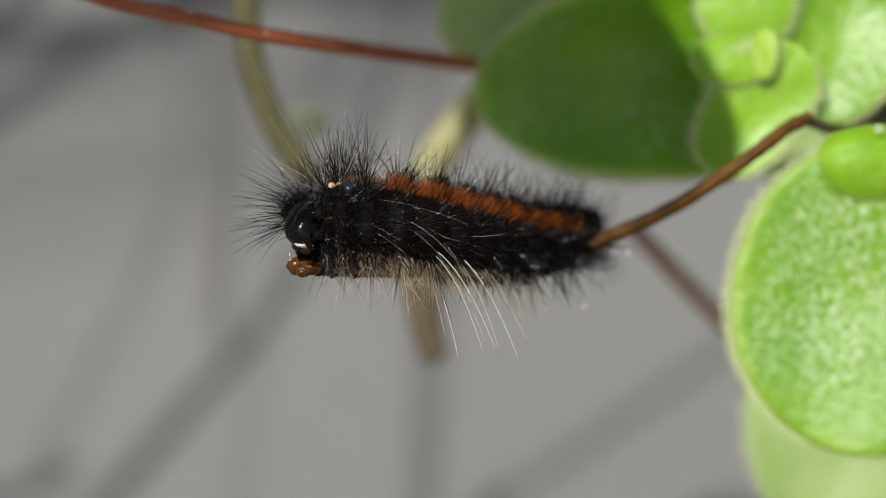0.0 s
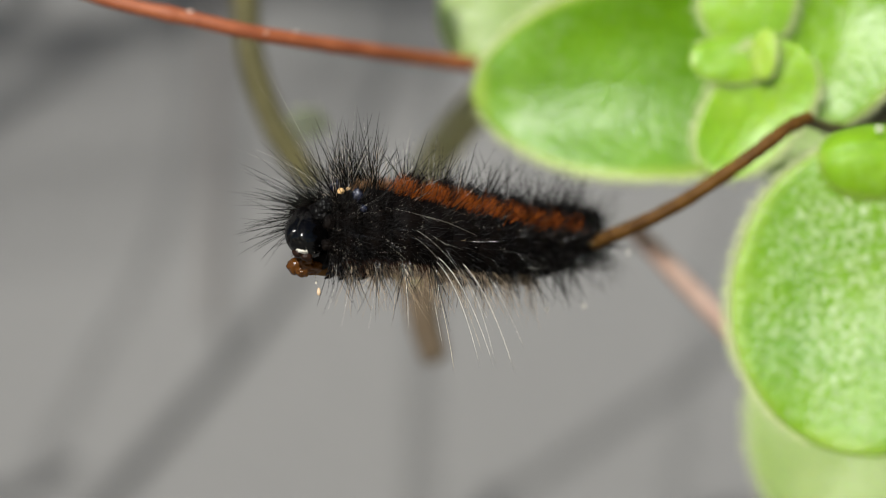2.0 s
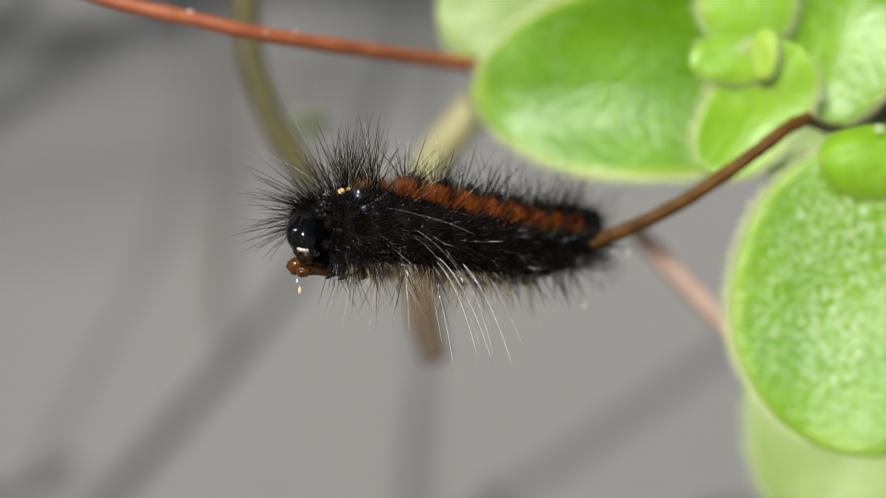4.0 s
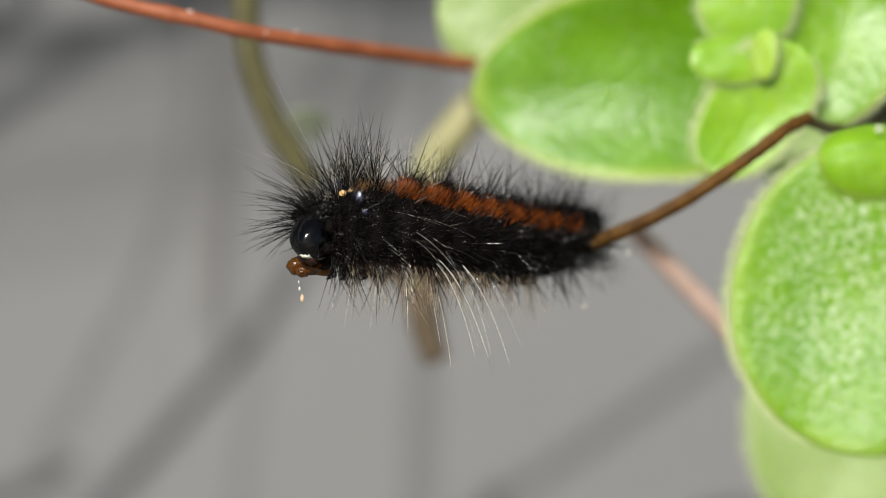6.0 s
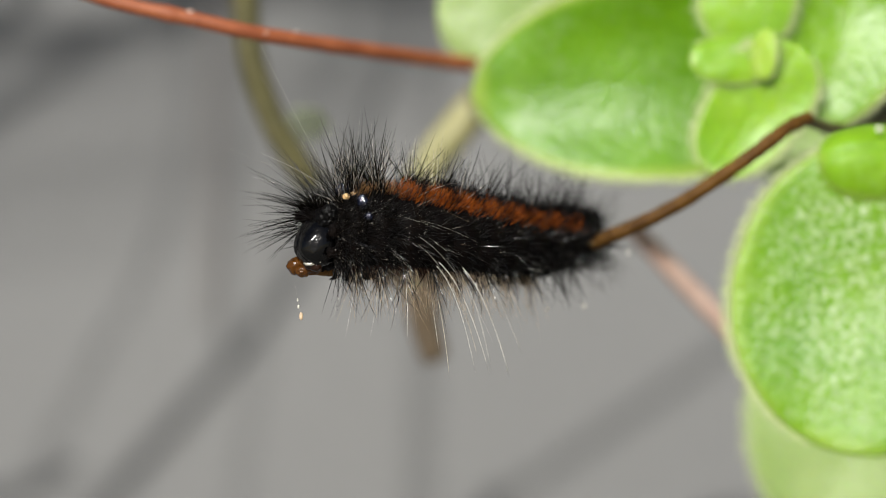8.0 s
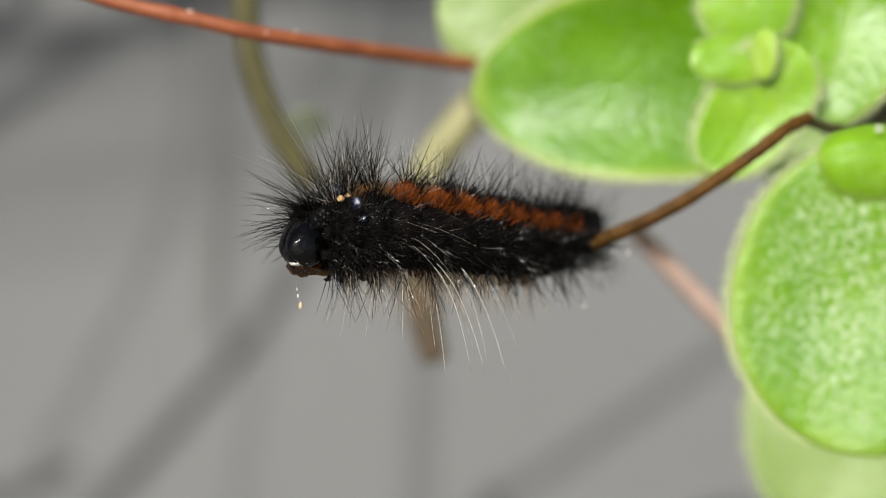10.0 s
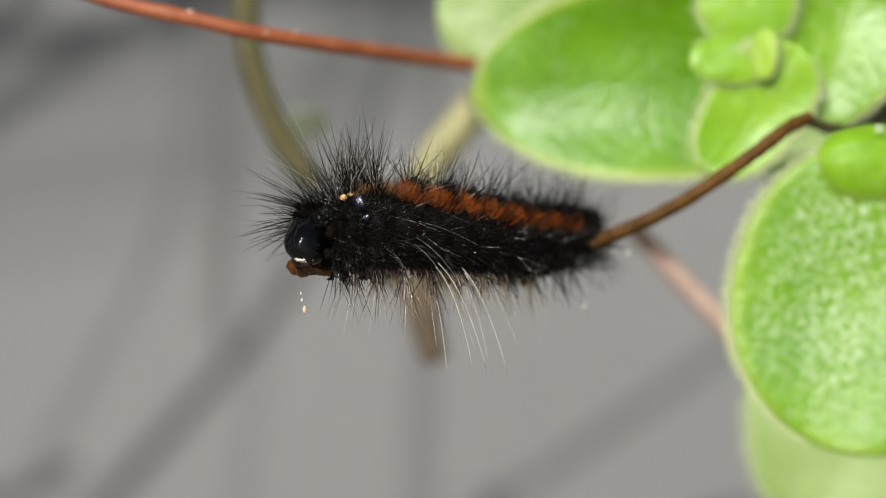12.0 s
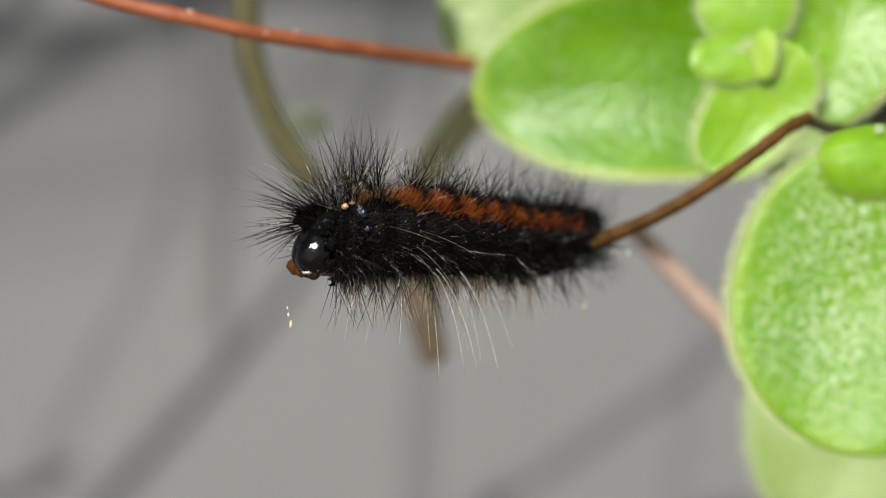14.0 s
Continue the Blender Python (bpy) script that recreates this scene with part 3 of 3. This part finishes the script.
for i, (h, v, d, r) in enumerate(RINGS):
    a, b = centre[max(i - 1, 0)], centre[min(i + 1, len(centre) - 1)]
    way = (b - a).normalized() if i > 1 else Vector((1, 0.08, 0)).normalized()
    gap = (b - a).length / MM / (2 if 0 < i < len(centre) - 1 else 1)
    side = Vector((0, 0, 1)).cross(way).normalized()
    turn = Matrix((way, side, way.cross(side))).transposed().to_4x4()
    home = Matrix.Translation(centre[i] - HOME) @ turn
    thorax, tail = i < 3, i == len(RINGS) - 1
    warts = [(0, 84, 0.10), (0, 52, 0.09), (0, 18, 0.10), (0, -18, 0.09), (0, -48, 0.08), (0, 120, 0.1), (0, 155, 0.1)]
    verts, faces = ring_mesh(i, r, gap * 0.72, warts)
    seg = mesh_object("body_ring", verts, faces, SKIN)
    seg.matrix_basis = home
    under(seg, caterpillar)
    rings.append(seg)
    ring_home.append(home)
    black = Hairs()
    long = (1.5, 3.5) if thorax else ((1.3, 2.9) if i < 6 else (1.3, 3.1))
    back = 0.0 if thorax else 0.28 * gap
    tuft(black, back, 84, r, 34 if thorax else 20, long, 0.52, (-0.15 if thorax else 0.2, 0, 0.15), 0.027)
    tuft(black, back, 118, r, 30 if thorax else 22, long, 0.52, (-0.1 if thorax else 0.25, 0, 0.25), 0.025)
    tuft(black, back, 62 if thorax else 74, r, 22 if thorax else 14, (long[0] * 0.7, long[1] * 0.85), 0.48, (-0.1 if thorax else 0.3, 0, 0.1), 0.026)
    tuft(black, 0, 20, r, 9, (0.8, 2.0), 0.5, (0.5, 0, 0.1))
    tuft(black, 0, -15, r, 9, (0.8, 2.0), 0.5, (0.5, 0, -0.2))
    tuft(black, 0, -50, r, 22, (0.9, 2.9 if i < 5 else 2.2), 0.45, (0.1, 0, -0.6), 0.025)
    tuft(black, 0, 155, r, 14, (1.0, 2.2), 0.5, (0.2, 0, 0.2))
    fuzz = Hairs()
    for _ in range(330):
        tuft(fuzz, rnd.uniform(-0.6, 0.6) * gap, rnd.uniform(-70, 150), r * 0.96, 1, (0.25, 0.75), 0.45, (0.8, 0, 0.1), 0.017, 0.1)
    if thorax:
        for _ in range(420):
            tuft(fuzz, rnd.uniform(-0.6, 0.6) * gap, rnd.uniform(-70, 80), r * 0.98, 1, (0.35, 1.0), 0.6, (0.5, 0, 0), 0.016, 0.1)
    if not thorax:
        # short dense black fur round the dorsal warts
        for _ in range(260 if i > 3 else 110):
            tuft(fuzz, rnd.gauss(0.46, 0.11) * gap, rnd.gauss(66, 9), r * 1.06, 1, (0.4, 1.0), 0.32, (0.25, -0.25, 0.5), 0.018, 0.08)
        for _ in range(200 if i > 3 else 80):
            tuft(fuzz, back + rnd.gauss(0.06, 0.13) * gap, rnd.gauss(78, 10), r * 1.04, 1, (0.4, 1.0), 0.32, (0.35, -0.1, 0.35), 0.019, 0.08)
        for _ in range(90):
            tuft(fuzz, rnd.gauss(0, 0.3) * gap, rnd.gauss(60, 12), r * 1.03, 1, (0.4, 1.2), 0.42, (0.5, -0.1, 0.4), 0.017, 0.08)
    if i == 0:
        # short hairs over the collar behind the head
        for _ in range(260):
            d = Vector((rnd.gauss(-0.2, 0.6), rnd.gauss(-0.7, 0.5), rnd.gauss(0.5, 0.5))).normalized()
            black.add((Vector((-0.95, 0.35, 0.95)) + Vector((d.x * 0.95, d.y * 0.95, d.z * 0.62))) * MM, d + Vector((-0.3, 0, 0.3)), rnd.uniform(0.3, 1.1), 0.015)
    if tail:
        tuft(black, 0.7 * gap, 60, r * 0.8, 26, (1.2, 2.6), 0.45, (0.9, 0, 0), 0.02)
        tuft(black, 0.7 * gap, 0, r * 0.8, 22, (1.0, 2.4), 0.45, (1.0, 0, -0.1), 0.02)
        tuft(black, 0.7 * gap, -50, r * 0.8, 22, (1.0, 2.4), 0.45, (0.9, 0, -0.3), 0.02)
        for _ in range(160):
            tuft(black, rnd.uniform(0.2, 0.9) * gap, rnd.uniform(-80, 130), r * 0.75, 1, (0.5, 1.4), 0.5, (0.8, 0, 0), 0.018, 0.1)
    black.make("hair", BLACK_HAIR, seg, "stiff black bristles")
    fuzz.make("fur", BLACK_FUR, seg, "short dense black fur")
    if 3 <= i <= 10:
        fur = Hairs()
        n = (440, 740, 700, 580, 460, 340, 220, 90)[i - 3]
        for _ in range(n):
            x = rnd.gauss(-0.08, 0.26) * gap
            tuft(fur, x, rnd.gauss(58 - 1.0 * (i - 3) - 17 * x / gap, 5.5), r * 1.02, 1, (0.28, 0.85), 0.38, (0.55, -0.1, 0.45), 0.0105, 0.12)
        fur.make("orange_tuft", ORANGE_HAIR, seg, "dense orange hair tuft")
    if 1 <= i <= 3:
        fur = Hairs()
        for _ in range(110):
            tuft(fur, rnd.gauss(0.25, 0.25), rnd.gauss(70, 7), r, 1, (0.25, 0.6), 0.4, (0.2, 0, 0.5), 0.019, 0.08)
        fur.make("tan_tuft", TAN_HAIR, seg, "short tan hairs")
    if 1 <= i <= 8:
        pale = Hairs()
        k = (0, 0.6, 1.0, 1.3, 1.4, 1.3, 1.0, 0.7, 0.4)[i]
        tuft(pale, 0, -56, r, int(26 * k), (0.8, 2.9), 0.36, (0.12, 0, -0.8), 0.011)
        tuft(pale, 0, -72, r, int(26 * k), (0.7, 2.4), 0.40, (0.05, 0, -0.7), 0.013)
        for _ in range(int(150 * k)):
            tuft(pale, rnd.uniform(-0.5, 0.5) * gap, rnd.uniform(-85, -52), r * 0.97, 1, (0.3, 0.9), 0.4, (0.2, 0, -0.5), 0.010, 0.08)
        pale.make("underside_hair", PALE_HAIR, seg, "pale tan underside hairs")
    white, glint = Hairs(), Hairs()
    if i < 6:
        tuft(glint, 0, 84, r, 16 if i < 4 else 9, (1.4, 3.3), 0.5, (-0.1, 0, 0.2), 0.014)
        tuft(glint, 0, 62, r, 8, (1.2, 2.8), 0.5, (-0.1, 0, 0.2), 0.012)
        tuft(glint, 0, -55, r, 7, (0.8, 2.6), 0.4, (0.2, 0, -0.7), 0.011)
    for _ in range(2 if i < 4 else 0):
        tuft(white, 0, rnd.choice((40, 20, -12)), r, 1, (1.2, 2.4), 0.3, (0.9, 0, -0.3), 0.005)
    for _ in range(6 if i < 5 else 2):
        tuft(glint, rnd.uniform(-0.5, 0.5) * gap, rnd.uniform(-50, 45), r * 1.04, 1, (0.3, 1.3), 0.4, (0.9, 0, -0.3), 0.007, 0.1)
    # tiny white stubs stand in for points of glint on the skin
    for _ in range(60 if i < 4 else (26 if i < 7 else 0)):
        tuft(white, rnd.uniform(-0.5, 0.5) * gap, rnd.uniform(-55, 45), r * 1.06, 1, (0.03, 0.09), 0.6, (0.6, 0, -0.1), 0.0065, 0.1)
    for ring, deg, way2, size, thick, bend in LONG_HAIRS:
        if ring == i:
            white.add(round_part(deg, r) * r * MM, way2, size, thick * (0.4 if deg > -30 else (1.45 if ring > 2 else 0.7)), bend, 9, 0.5)
    if glint.verts:
        glint.make("glint_bristles", GLINT_HAIR, seg, "bristles with silvery glints painted in")
    if white.verts:
        white.make("long_hair_and_glints", WHITE_HAIR, seg, "long white hairs and tiny white stubs painted as glints")
    if i == 0:
        # white bristles painted in for the row of glints along the collar
        ridge = Hairs()
        for _ in range(20):
            tuft(ridge, rnd.gauss(-0.30, 0.3), rnd.uniform(-10, 75), r * 0.99, 1, (0.06, 0.2), 0.5, (0.3, 0, 0.1), 0.007, 0.08)
        ridge.make("collar_glints", WHITE_HAIR, seg, "short white bristles painted as glints on the collar")
        fan = Hairs()
        for root, lean in (((-1.72, 0.30, 0.85), (-1.0, 0, -0.05)), ((-1.45, 0.20, 1.25), (-0.95, 0, 0.35)), ((-1.05, -0.05, 1.50), (-0.75, 0, 0.7)),
                           ((-0.55, -0.25, 1.62), (-0.5, 0, 0.9)), ((-1.85, 0.55, 0.45), (-1.0, 0, -0.12)), ((-1.35, 0.70, 1.35), (-0.8, 0.2, 0.6)),
                           ((-0.75, 0.70, 1.62), (-0.5, 0.2, 0.9))):
            for _ in range(20):
                j = Vector((rnd.gauss(0, 1), rnd.gauss(0, 1), rnd.gauss(0, 1)))
                size = rnd.uniform(1.1, 3.7 if root[2] > 1 else 2.7)
                fan.add((Vector(root) + j * 0.12) * MM, Vector(lean) + j * 0.34, size, rnd.uniform(0.013, 0.026),
                        (Vector((rnd.gauss(0, 1), rnd.gauss(0, 1), rnd.gauss(0, 1))) * 0.07 + Vector((0, 0, -0.10))) * size)
        fan.make("collar_hair", BLACK_HAIR, seg, "fan of black bristles over the head")


def blob(name, parent, at, size, mat, label="", seed=1, rough=0.08, segs=16):
    """A small rounded lump, at and size in mm in its parent's space."""
    bm = bmesh.new()
    bmesh.ops.create_uvsphere(bm, u_segments=segs * 2, v_segments=segs, radius=1)
    for v in bm.verts:
        w = 1 + rough * noise.noise(v.co * 2.3 + Vector((seed * 3.1, 0, 0))) + rough * 0.5 * noise.noise(v.co * 6 + Vector((seed, 0, 4)))
        v.co = Vector((v.co.x * size[0], v.co.y * size[1], v.co.z * size[2])) * w * MM
    me = bpy.data.meshes.new(name)
    bm.to_mesh(me)
    me.materials.append(mat)
    me.polygons.foreach_set("use_smooth", [True] * len(me.polygons))
    ob = new(name, me)
    ob.location = Vector(at) * MM
    return under(ob, parent, label)


def on_ring(i, x, deg, k=1.0):
    return Vector((x, 0, 0)) + round_part(deg, 1) * RINGS[i][3] * k


for holder, p, size in NODES:
    blob("node", holder, p, (size * 1.2, size * 0.9, size * 0.9), STEM_PINK, "swollen stem node", 80, 0.2, 8)

down = Hairs()
for p in spline([spot(1395, 226, 6.0), spot(1330, 275, 5.6), spot(1200, 362, 5.7), spot(1070, 422, 5.5)], 500):
    side_way = Vector((rnd.gauss(0, 1), rnd.gauss(0, 1), rnd.gauss(0, 1))).normalized()
    down.add(p - sprig.location + side_way * 0.26 * MM, side_way + Vector((0.4, 0, 0.2)), rnd.uniform(0.12, 0.32), 0.014, rings=2)
down.make("stem_down", TAN_HAIR, sprig, "fine brown down on the stem")

# shiny knobs and yellow spots behind the head
blob("knob", rings[1], on_ring(1, -0.48, 76, 1.06), (0.34, 0.22, 0.24), KNOB, "shiny blue-black wart", 2, 0.5)
blob("knob", rings[1], on_ring(1, 0.28, 42, 1.03), (0.22, 0.18, 0.34), KNOB, "shiny blue-black wart", 3, 0.5)
blob("knob", rings[1], on_ring(1, 0.54, 22, 1.03), (0.15, 0.13, 0.16), KNOB, "shiny blue-black wart", 4, 0.5)
blob("yellow_spot", rings[1], on_ring(1, -0.42, 53, 1.06), (0.16, 0.08, 0.13), YELLOW, "small yellow spot", 5, 0.4)
blob("yellow_spot", rings[1], on_ring(1, -0.08, 59, 1.06), (0.15, 0.07, 0.10), YELLOW, "small yellow spot", 6, 0.4)

for x, deg, k, size in ((-0.55, 38, 1.0, (0.34, 0.20, 0.30)), (-0.35, 8, 1.02, (0.26, 0.18, 0.34)), (-0.45, -24, 1.02, (0.26, 0.18, 0.24)), (0.2, 24, 1.02, (0.22, 0.16, 0.22))):
    blob("collar_plate", rings[0], on_ring(0, x, deg, k), size, SHIELD if deg > 30 else SKIN, "black plate behind the head", 90 + int(deg), 0.4)
blob("neck_shield", rings[0], (-0.50, -0.72, 0.78), (0.75, 0.62, 0.60), SHIELD, "wrinkled shiny black neck shield", 18, 0.16, 24)
blob("collar", rings[0], (-0.95, 0.35, 0.95), (0.95, 0.95, 0.62), SKIN, "", 17, 0.2)
rim_points = [on_ring(0, -0.62 + 0.80 * k / 8, 68 - 22 * (k / 8) ** 2, 1.04) * MM for k in range(9)]
under(tube("collar_rim", rim_points, (0.02, 0.035), TAN_SHELL, 24, 8, 0.15, 12), rings[0], "pale tan rim of the collar")
# dark throat between the head and the legs
blob("throat", rings[0], (-0.62, 0.45, -0.92), (0.72, 0.80, 0.56), SKIN, "", 7, 0.3)

# head
HEAD_AT = spot(558, 423, -0.7)


def head_capsule():
    """Two rounded lobes with a seam between them that forks round the frons; it slopes forward to the mouth."""
    front = Vector((-0.55, -0.83, 0)).normalized()
    across = Vector((0, 0, 1)).cross(front)
    bm = bmesh.new()
    bmesh.ops.create_uvsphere(bm, u_segments=96, v_segments=64, radius=1)
    for v in bm.verts:
        d = v.co.normalized()
        a, f = d.dot(across), max(d.dot(front), 0.0)
        k = 1 + 0.05 * math.exp(-((abs(a) - 0.42) / 0.30) ** 2) + 0.03 * noise.noise(d * 2.3 + Vector((24.8, 0, 0)))
        face = min(f * 1.6, 1.0) if d.z < 0.6 else 1.0
        if d.z > -0.05:
            k -= 0.05 * math.exp(-(a / 0.05) ** 2) * face
        else:
            fork = 0.42 * min((-d.z - 0.05) / 0.6, 1.0)
            k -= 0.04 * math.exp(-((abs(a) - fork) / 0.045) ** 2) * face
            if abs(a) < fork:
                k -= 0.025 * face
        k += 0.012 * noise.noise(d * 9) + 0.006 * noise.noise(d * 22)
        q = Vector((d.x * 1.08, d.y * 1.14, d.z * 1.12)) * k
        q.y += 0.20 * q.x + 0.50 * q.z
        v.co = q * MM
    me = bpy.data.meshes.new("head")
    bm.to_mesh(me)
    me.materials.append(HEAD)
    me.polygons.foreach_set("use_smooth", [True] * len(me.polygons))
    return under(new("head", me), caterpillar, "glossy black head capsule")


head = head_capsule()
head_home = Matrix.Translation(HEAD_AT - HOME)
head.matrix_basis = head_home
blob("upper_lip", head, (-0.10, -1.06, -0.88), (0.27, 0.15, 0.13), WHITE, "white upper lip", 9, 0.5)
blob("cheek_spot", head, (0.34, -0.94, -0.86), (0.09, 0.07, 0.06), WHITE, "white cheek spot", 10, 0.2)
blob("cheek_spot", head, (-0.52, -1.00, -0.76), (0.09, 0.06, 0.07), WHITE, "white cheek spot", 19, 0.2)
blob("jaw", head, (-0.30, -0.84, -1.04), (0.24, 0.20, 0.20), JAW, "brown jaw", 11, 0.2)
blob("jaw", head, (0.10, -0.90, -1.10), (0.26, 0.22, 0.22), JAW, "brown jaw", 12, 0.2)
for k in range(5):
    blob("eye", head, (0.10 + 0.12 * k, -1.14 + 0.045 * k, -0.52 - 0.06 * (k % 2)), (0.06, 0.06, 0.06), HEAD, "", 13 + k, 0.0, 8)
whisk = Hairs()
for _ in range(46):
    d = Vector((rnd.uniform(-1, 0.5), rnd.uniform(-1, 0.2), rnd.uniform(-0.4, 1))).normalized()
    whisk.add(Vector((d.x, d.y + 0.2 * d.x + 0.5 * d.z, d.z)) * 0.98 * MM, d + Vector((-0.5, -0.1, 0.0)), rnd.uniform(0.5, 1.3), 0.011)
whisk.make("head_hair", BLACK_HAIR, head)


def leg(parent, at, lean, label=""):
    """A short jointed leg with a hooked claw; at in mm in the ring's space."""
    pts = [Vector(at), Vector(at) + Vector((-0.05 + lean, -0.10, -0.22)), Vector(at) + Vector((-0.22 + lean, -0.12, -0.40)), Vector(at) + Vector((-0.42 + lean, -0.02, -0.46))]
    ob = tube("leg", [p * MM for p in pts], (0.20, 0.03), HEAD, 16, 10, 0.05, 3)
    return under(ob, parent, label)


for i in range(3):
    for side_y in (-0.55, 0.75):
        leg(rings[i], (0.05, side_y, -RINGS[i][3] * 0.80), -0.1, "short black leg")
for i in range(5, 9):
    for side_y in (-0.5, 0.5):
        r = RINGS[i][3]
        blob("proleg", rings[i], (0, side_y, -r * 0.9), (0.32, 0.30, 0.42), SKIN, "", 30 + i, 0.1)
blob("proleg", rings[-1], (0.3, -0.3, -0.7), (0.4, 0.28, 0.4), SKIN, "", 41, 0.1)
blob("proleg", rings[-1], (0.3, 0.4, -0.7), (0.4, 0.28, 0.4), SKIN, "", 42, 0.1)

# chewed brown end of the stem, in front of the mouth
for k, (h, v, d, size) in enumerate(((546, 471, -0.35, (0.60, 0.5, 0.42)), (525, 471, -0.3, (0.42, 0.40, 0.38)), (536, 480, -0.5, (0.34, 0.30, 0.26)))):
    blob("chewed_tip", sprig, (spot(h, v, d) - sprig.location) / MM, size, CHEWED, "moist amber-brown chewed stem end", 51 + k, 0.24, 24)

# crumb on a strand of silk
crumb = thing("crumb", spot(535, 559, -0.3), "pale crumb hanging on fine silk", "crumb")
blob("crumb_grain", crumb, (0, 0, 0), (0.09, 0.08, 0.17), CRUMB, "", 61, 0.3, 8)
blob("crumb_grain", crumb, (-0.12, 0, 0.42), (0.05, 0.05, 0.09), WHITE, "", 62, 0.3, 8)
blob("crumb_grain", crumb, (-0.16, 0, 0.72), (0.035, 0.035, 0.07), WHITE, "", 63, 0.3, 8)
silk = Hairs()
silk.add((0, 0, 0), (-0.2, 0.1, 1), 1.6, 0.004)
silk.make("silk", WHITE_HAIR, crumb)


# white grains stand in for faint glints on silk strands
for h, v, d, size in ((968, 548, 4, 0.07), (1034, 542, 5, 0.09), (1112, 448, 6, 0.07)):
    speck = thing("silk_speck", spot(h, v, d), "tiny white speck painted as a glint on fine silk", "speck", "silk specks")
    blob("speck_grain", speck, (0, 0, 0), (size, size * 0.8, size * 1.2), WHITE, "", 70, 0.4, 6)
    strand = Hairs()
    strand.add((0, 0, 0), (0.2, 0.2, 1), 1.2, 0.003)
    strand.make("silk", WHITE_HAIR, speck)


# specks of dust on the leaf rims and the red stem
for h, v, d, size in ((1362, 719, -7.9, 0.16), (1556, 229, -8.6, 0.14), (524, 56, 6.9, 0.05), (540, 72, 7.2, 0.05), (481, 63, 6.4, 0.05), (612, 80, 8.5, 0.05)):
    dust = thing("dust_speck", spot(h, v, d), "tiny white dust speck on the plant", "speck", "dust specks")
    blob("speck_grain", dust, (0, 0, 0), (size, size * 0.8, size), WHITE, "", 75, 0.4, 6)


# ---- movement ----
TIMES = (0, 0.5, 1, 1.5, 2, 2.5, 3, 5.5, 6, 6.5, 7, 7.5, 8, 10.5, 11, 11.5, 12, 12.5, 13, 13.5, 14)
# drift of the neck along the body, roll of the front towards the lens (grid steps), and the head's drift and nod
DRIFT = (-20, -23, -13, -7, -4, 0, -3, -3, -1, 0, -3, 6, 5, -6, -4, -1, 0, 6, -3, 2, 2)
ROLL = (-29, -29, -29, -18, -14, -14, -15, -11, -9, 0, -5, 5, -2, 3, 2, 2, 0, 12, 3, 9, 17)
HEAD_X = (-6, -8, -14, -8, -9, -5, -7, -1, 5, 11, 13, 16, 13, -15, -11, -7, -6, 3, -2, 4, 9)
HEAD_Z = (28, 22, 37, 23, 13, 11, 16, 11, 11, 0, 2, -7, 2, -1, -1, 3, 2, -7, -7, -6, -12)
NOD = (20, 22, 38, 30, 30, 33, 33, 22, 15, 5, 2, 0, 3, 15, 22, 22, 20, 12, 15, 5, 0)
# share of the roll, of the drift and of the sinking that each ring takes
SHARE = ((1, 1, 0.40), (1, 0.95, 0.32), (1, 0.85, 0.24), (0.9, 0.55, 0.18), (0.72, 0.25, 0.14), (0.58, 0.05, 0.08), (0.42, 0, 0.04),
         (0.25, 0, 0.02), (0.12, 0, 0.01))
CRUMB_WAY = ((0, 519, 479), (0.3, 515, 493), (0.6, 517, 500), (0.9, 528, 470), (1.2, 543, 447), (1.5, 559, 471), (1.8, 562, 489), (2.1, 565, 523),
             (2.4, 561, 512), (2.7, 552, 526), (3.0, 543, 515), (3.2, 539, 506), (5.3, 528, 531), (5.6, 533, 524), (6.2, 535, 538), (6.5, 535, 559),
             (7.3, 541, 561), (7.7, 540, 575), (8.0, 533, 560), (10.3, 532, 541), (11, 536, 549), (12.2, 539, 548), (12.6, 532, 567), (13, 529, 579),
             (13.5, 515, 574), (14, 515, 574))


sway_big_home, sway_small_home = sway_big.location.copy(), sway_small.location.copy()


def motions():
    for seg, home, (roll, drift, sink) in zip(rings, ring_home, SHARE):
        rows = []
        for t, dx, q in zip(TIMES, DRIFT, ROLL):
            move = Matrix.Translation(Vector((dx * drift, 0, -q * sink)) * STEP * MM)
            rows.append((t, move @ home @ pose(0, 0, 0, math.degrees(q / 68) * roll * 0.75)))
        walk(seg, rows)
    rows = []
    for t, dx, dz, nod in zip(TIMES, HEAD_X, HEAD_Z, NOD):
        rows.append((t, Matrix.Translation(Vector((dx, 0, dz)) * STEP * MM) @ head_home @ pose(0, 0, 0, 0.5 * (30 - nod), 0.4 * nod, -1.2 * max(30 - nod, 0))))
    walk(head, rows)
    walk(sway_big, [(t, Matrix.Translation(sway_big_home + Vector((dx * MM, 0, -0.13 * dx * MM)))) for t, dx in
                    ((0, 0), (0.05, 0), (0.12, -4.5), (0.22, -4.5), (0.32, -1), (0.6, 0), (0.66, 4), (0.74, 40), (1.2, 42), (5, 41), (9, 43), (14, 41))])
    walk(sway_small, [(t, Matrix.Translation(sway_small_home + Vector((dx * MM, 0, 0)))) for t, dx in
                      ((0, -27), (0.66, -27), (0.78, 0), (3.9, 0), (4.05, -26), (6, -27), (12.75, -27), (12.9, 0), (13.4, 0), (14, 0))])
    walk(crumb, [(t, Matrix.Translation(spot(h, v, -0.3))) for t, h, v in CRUMB_WAY])


motions()
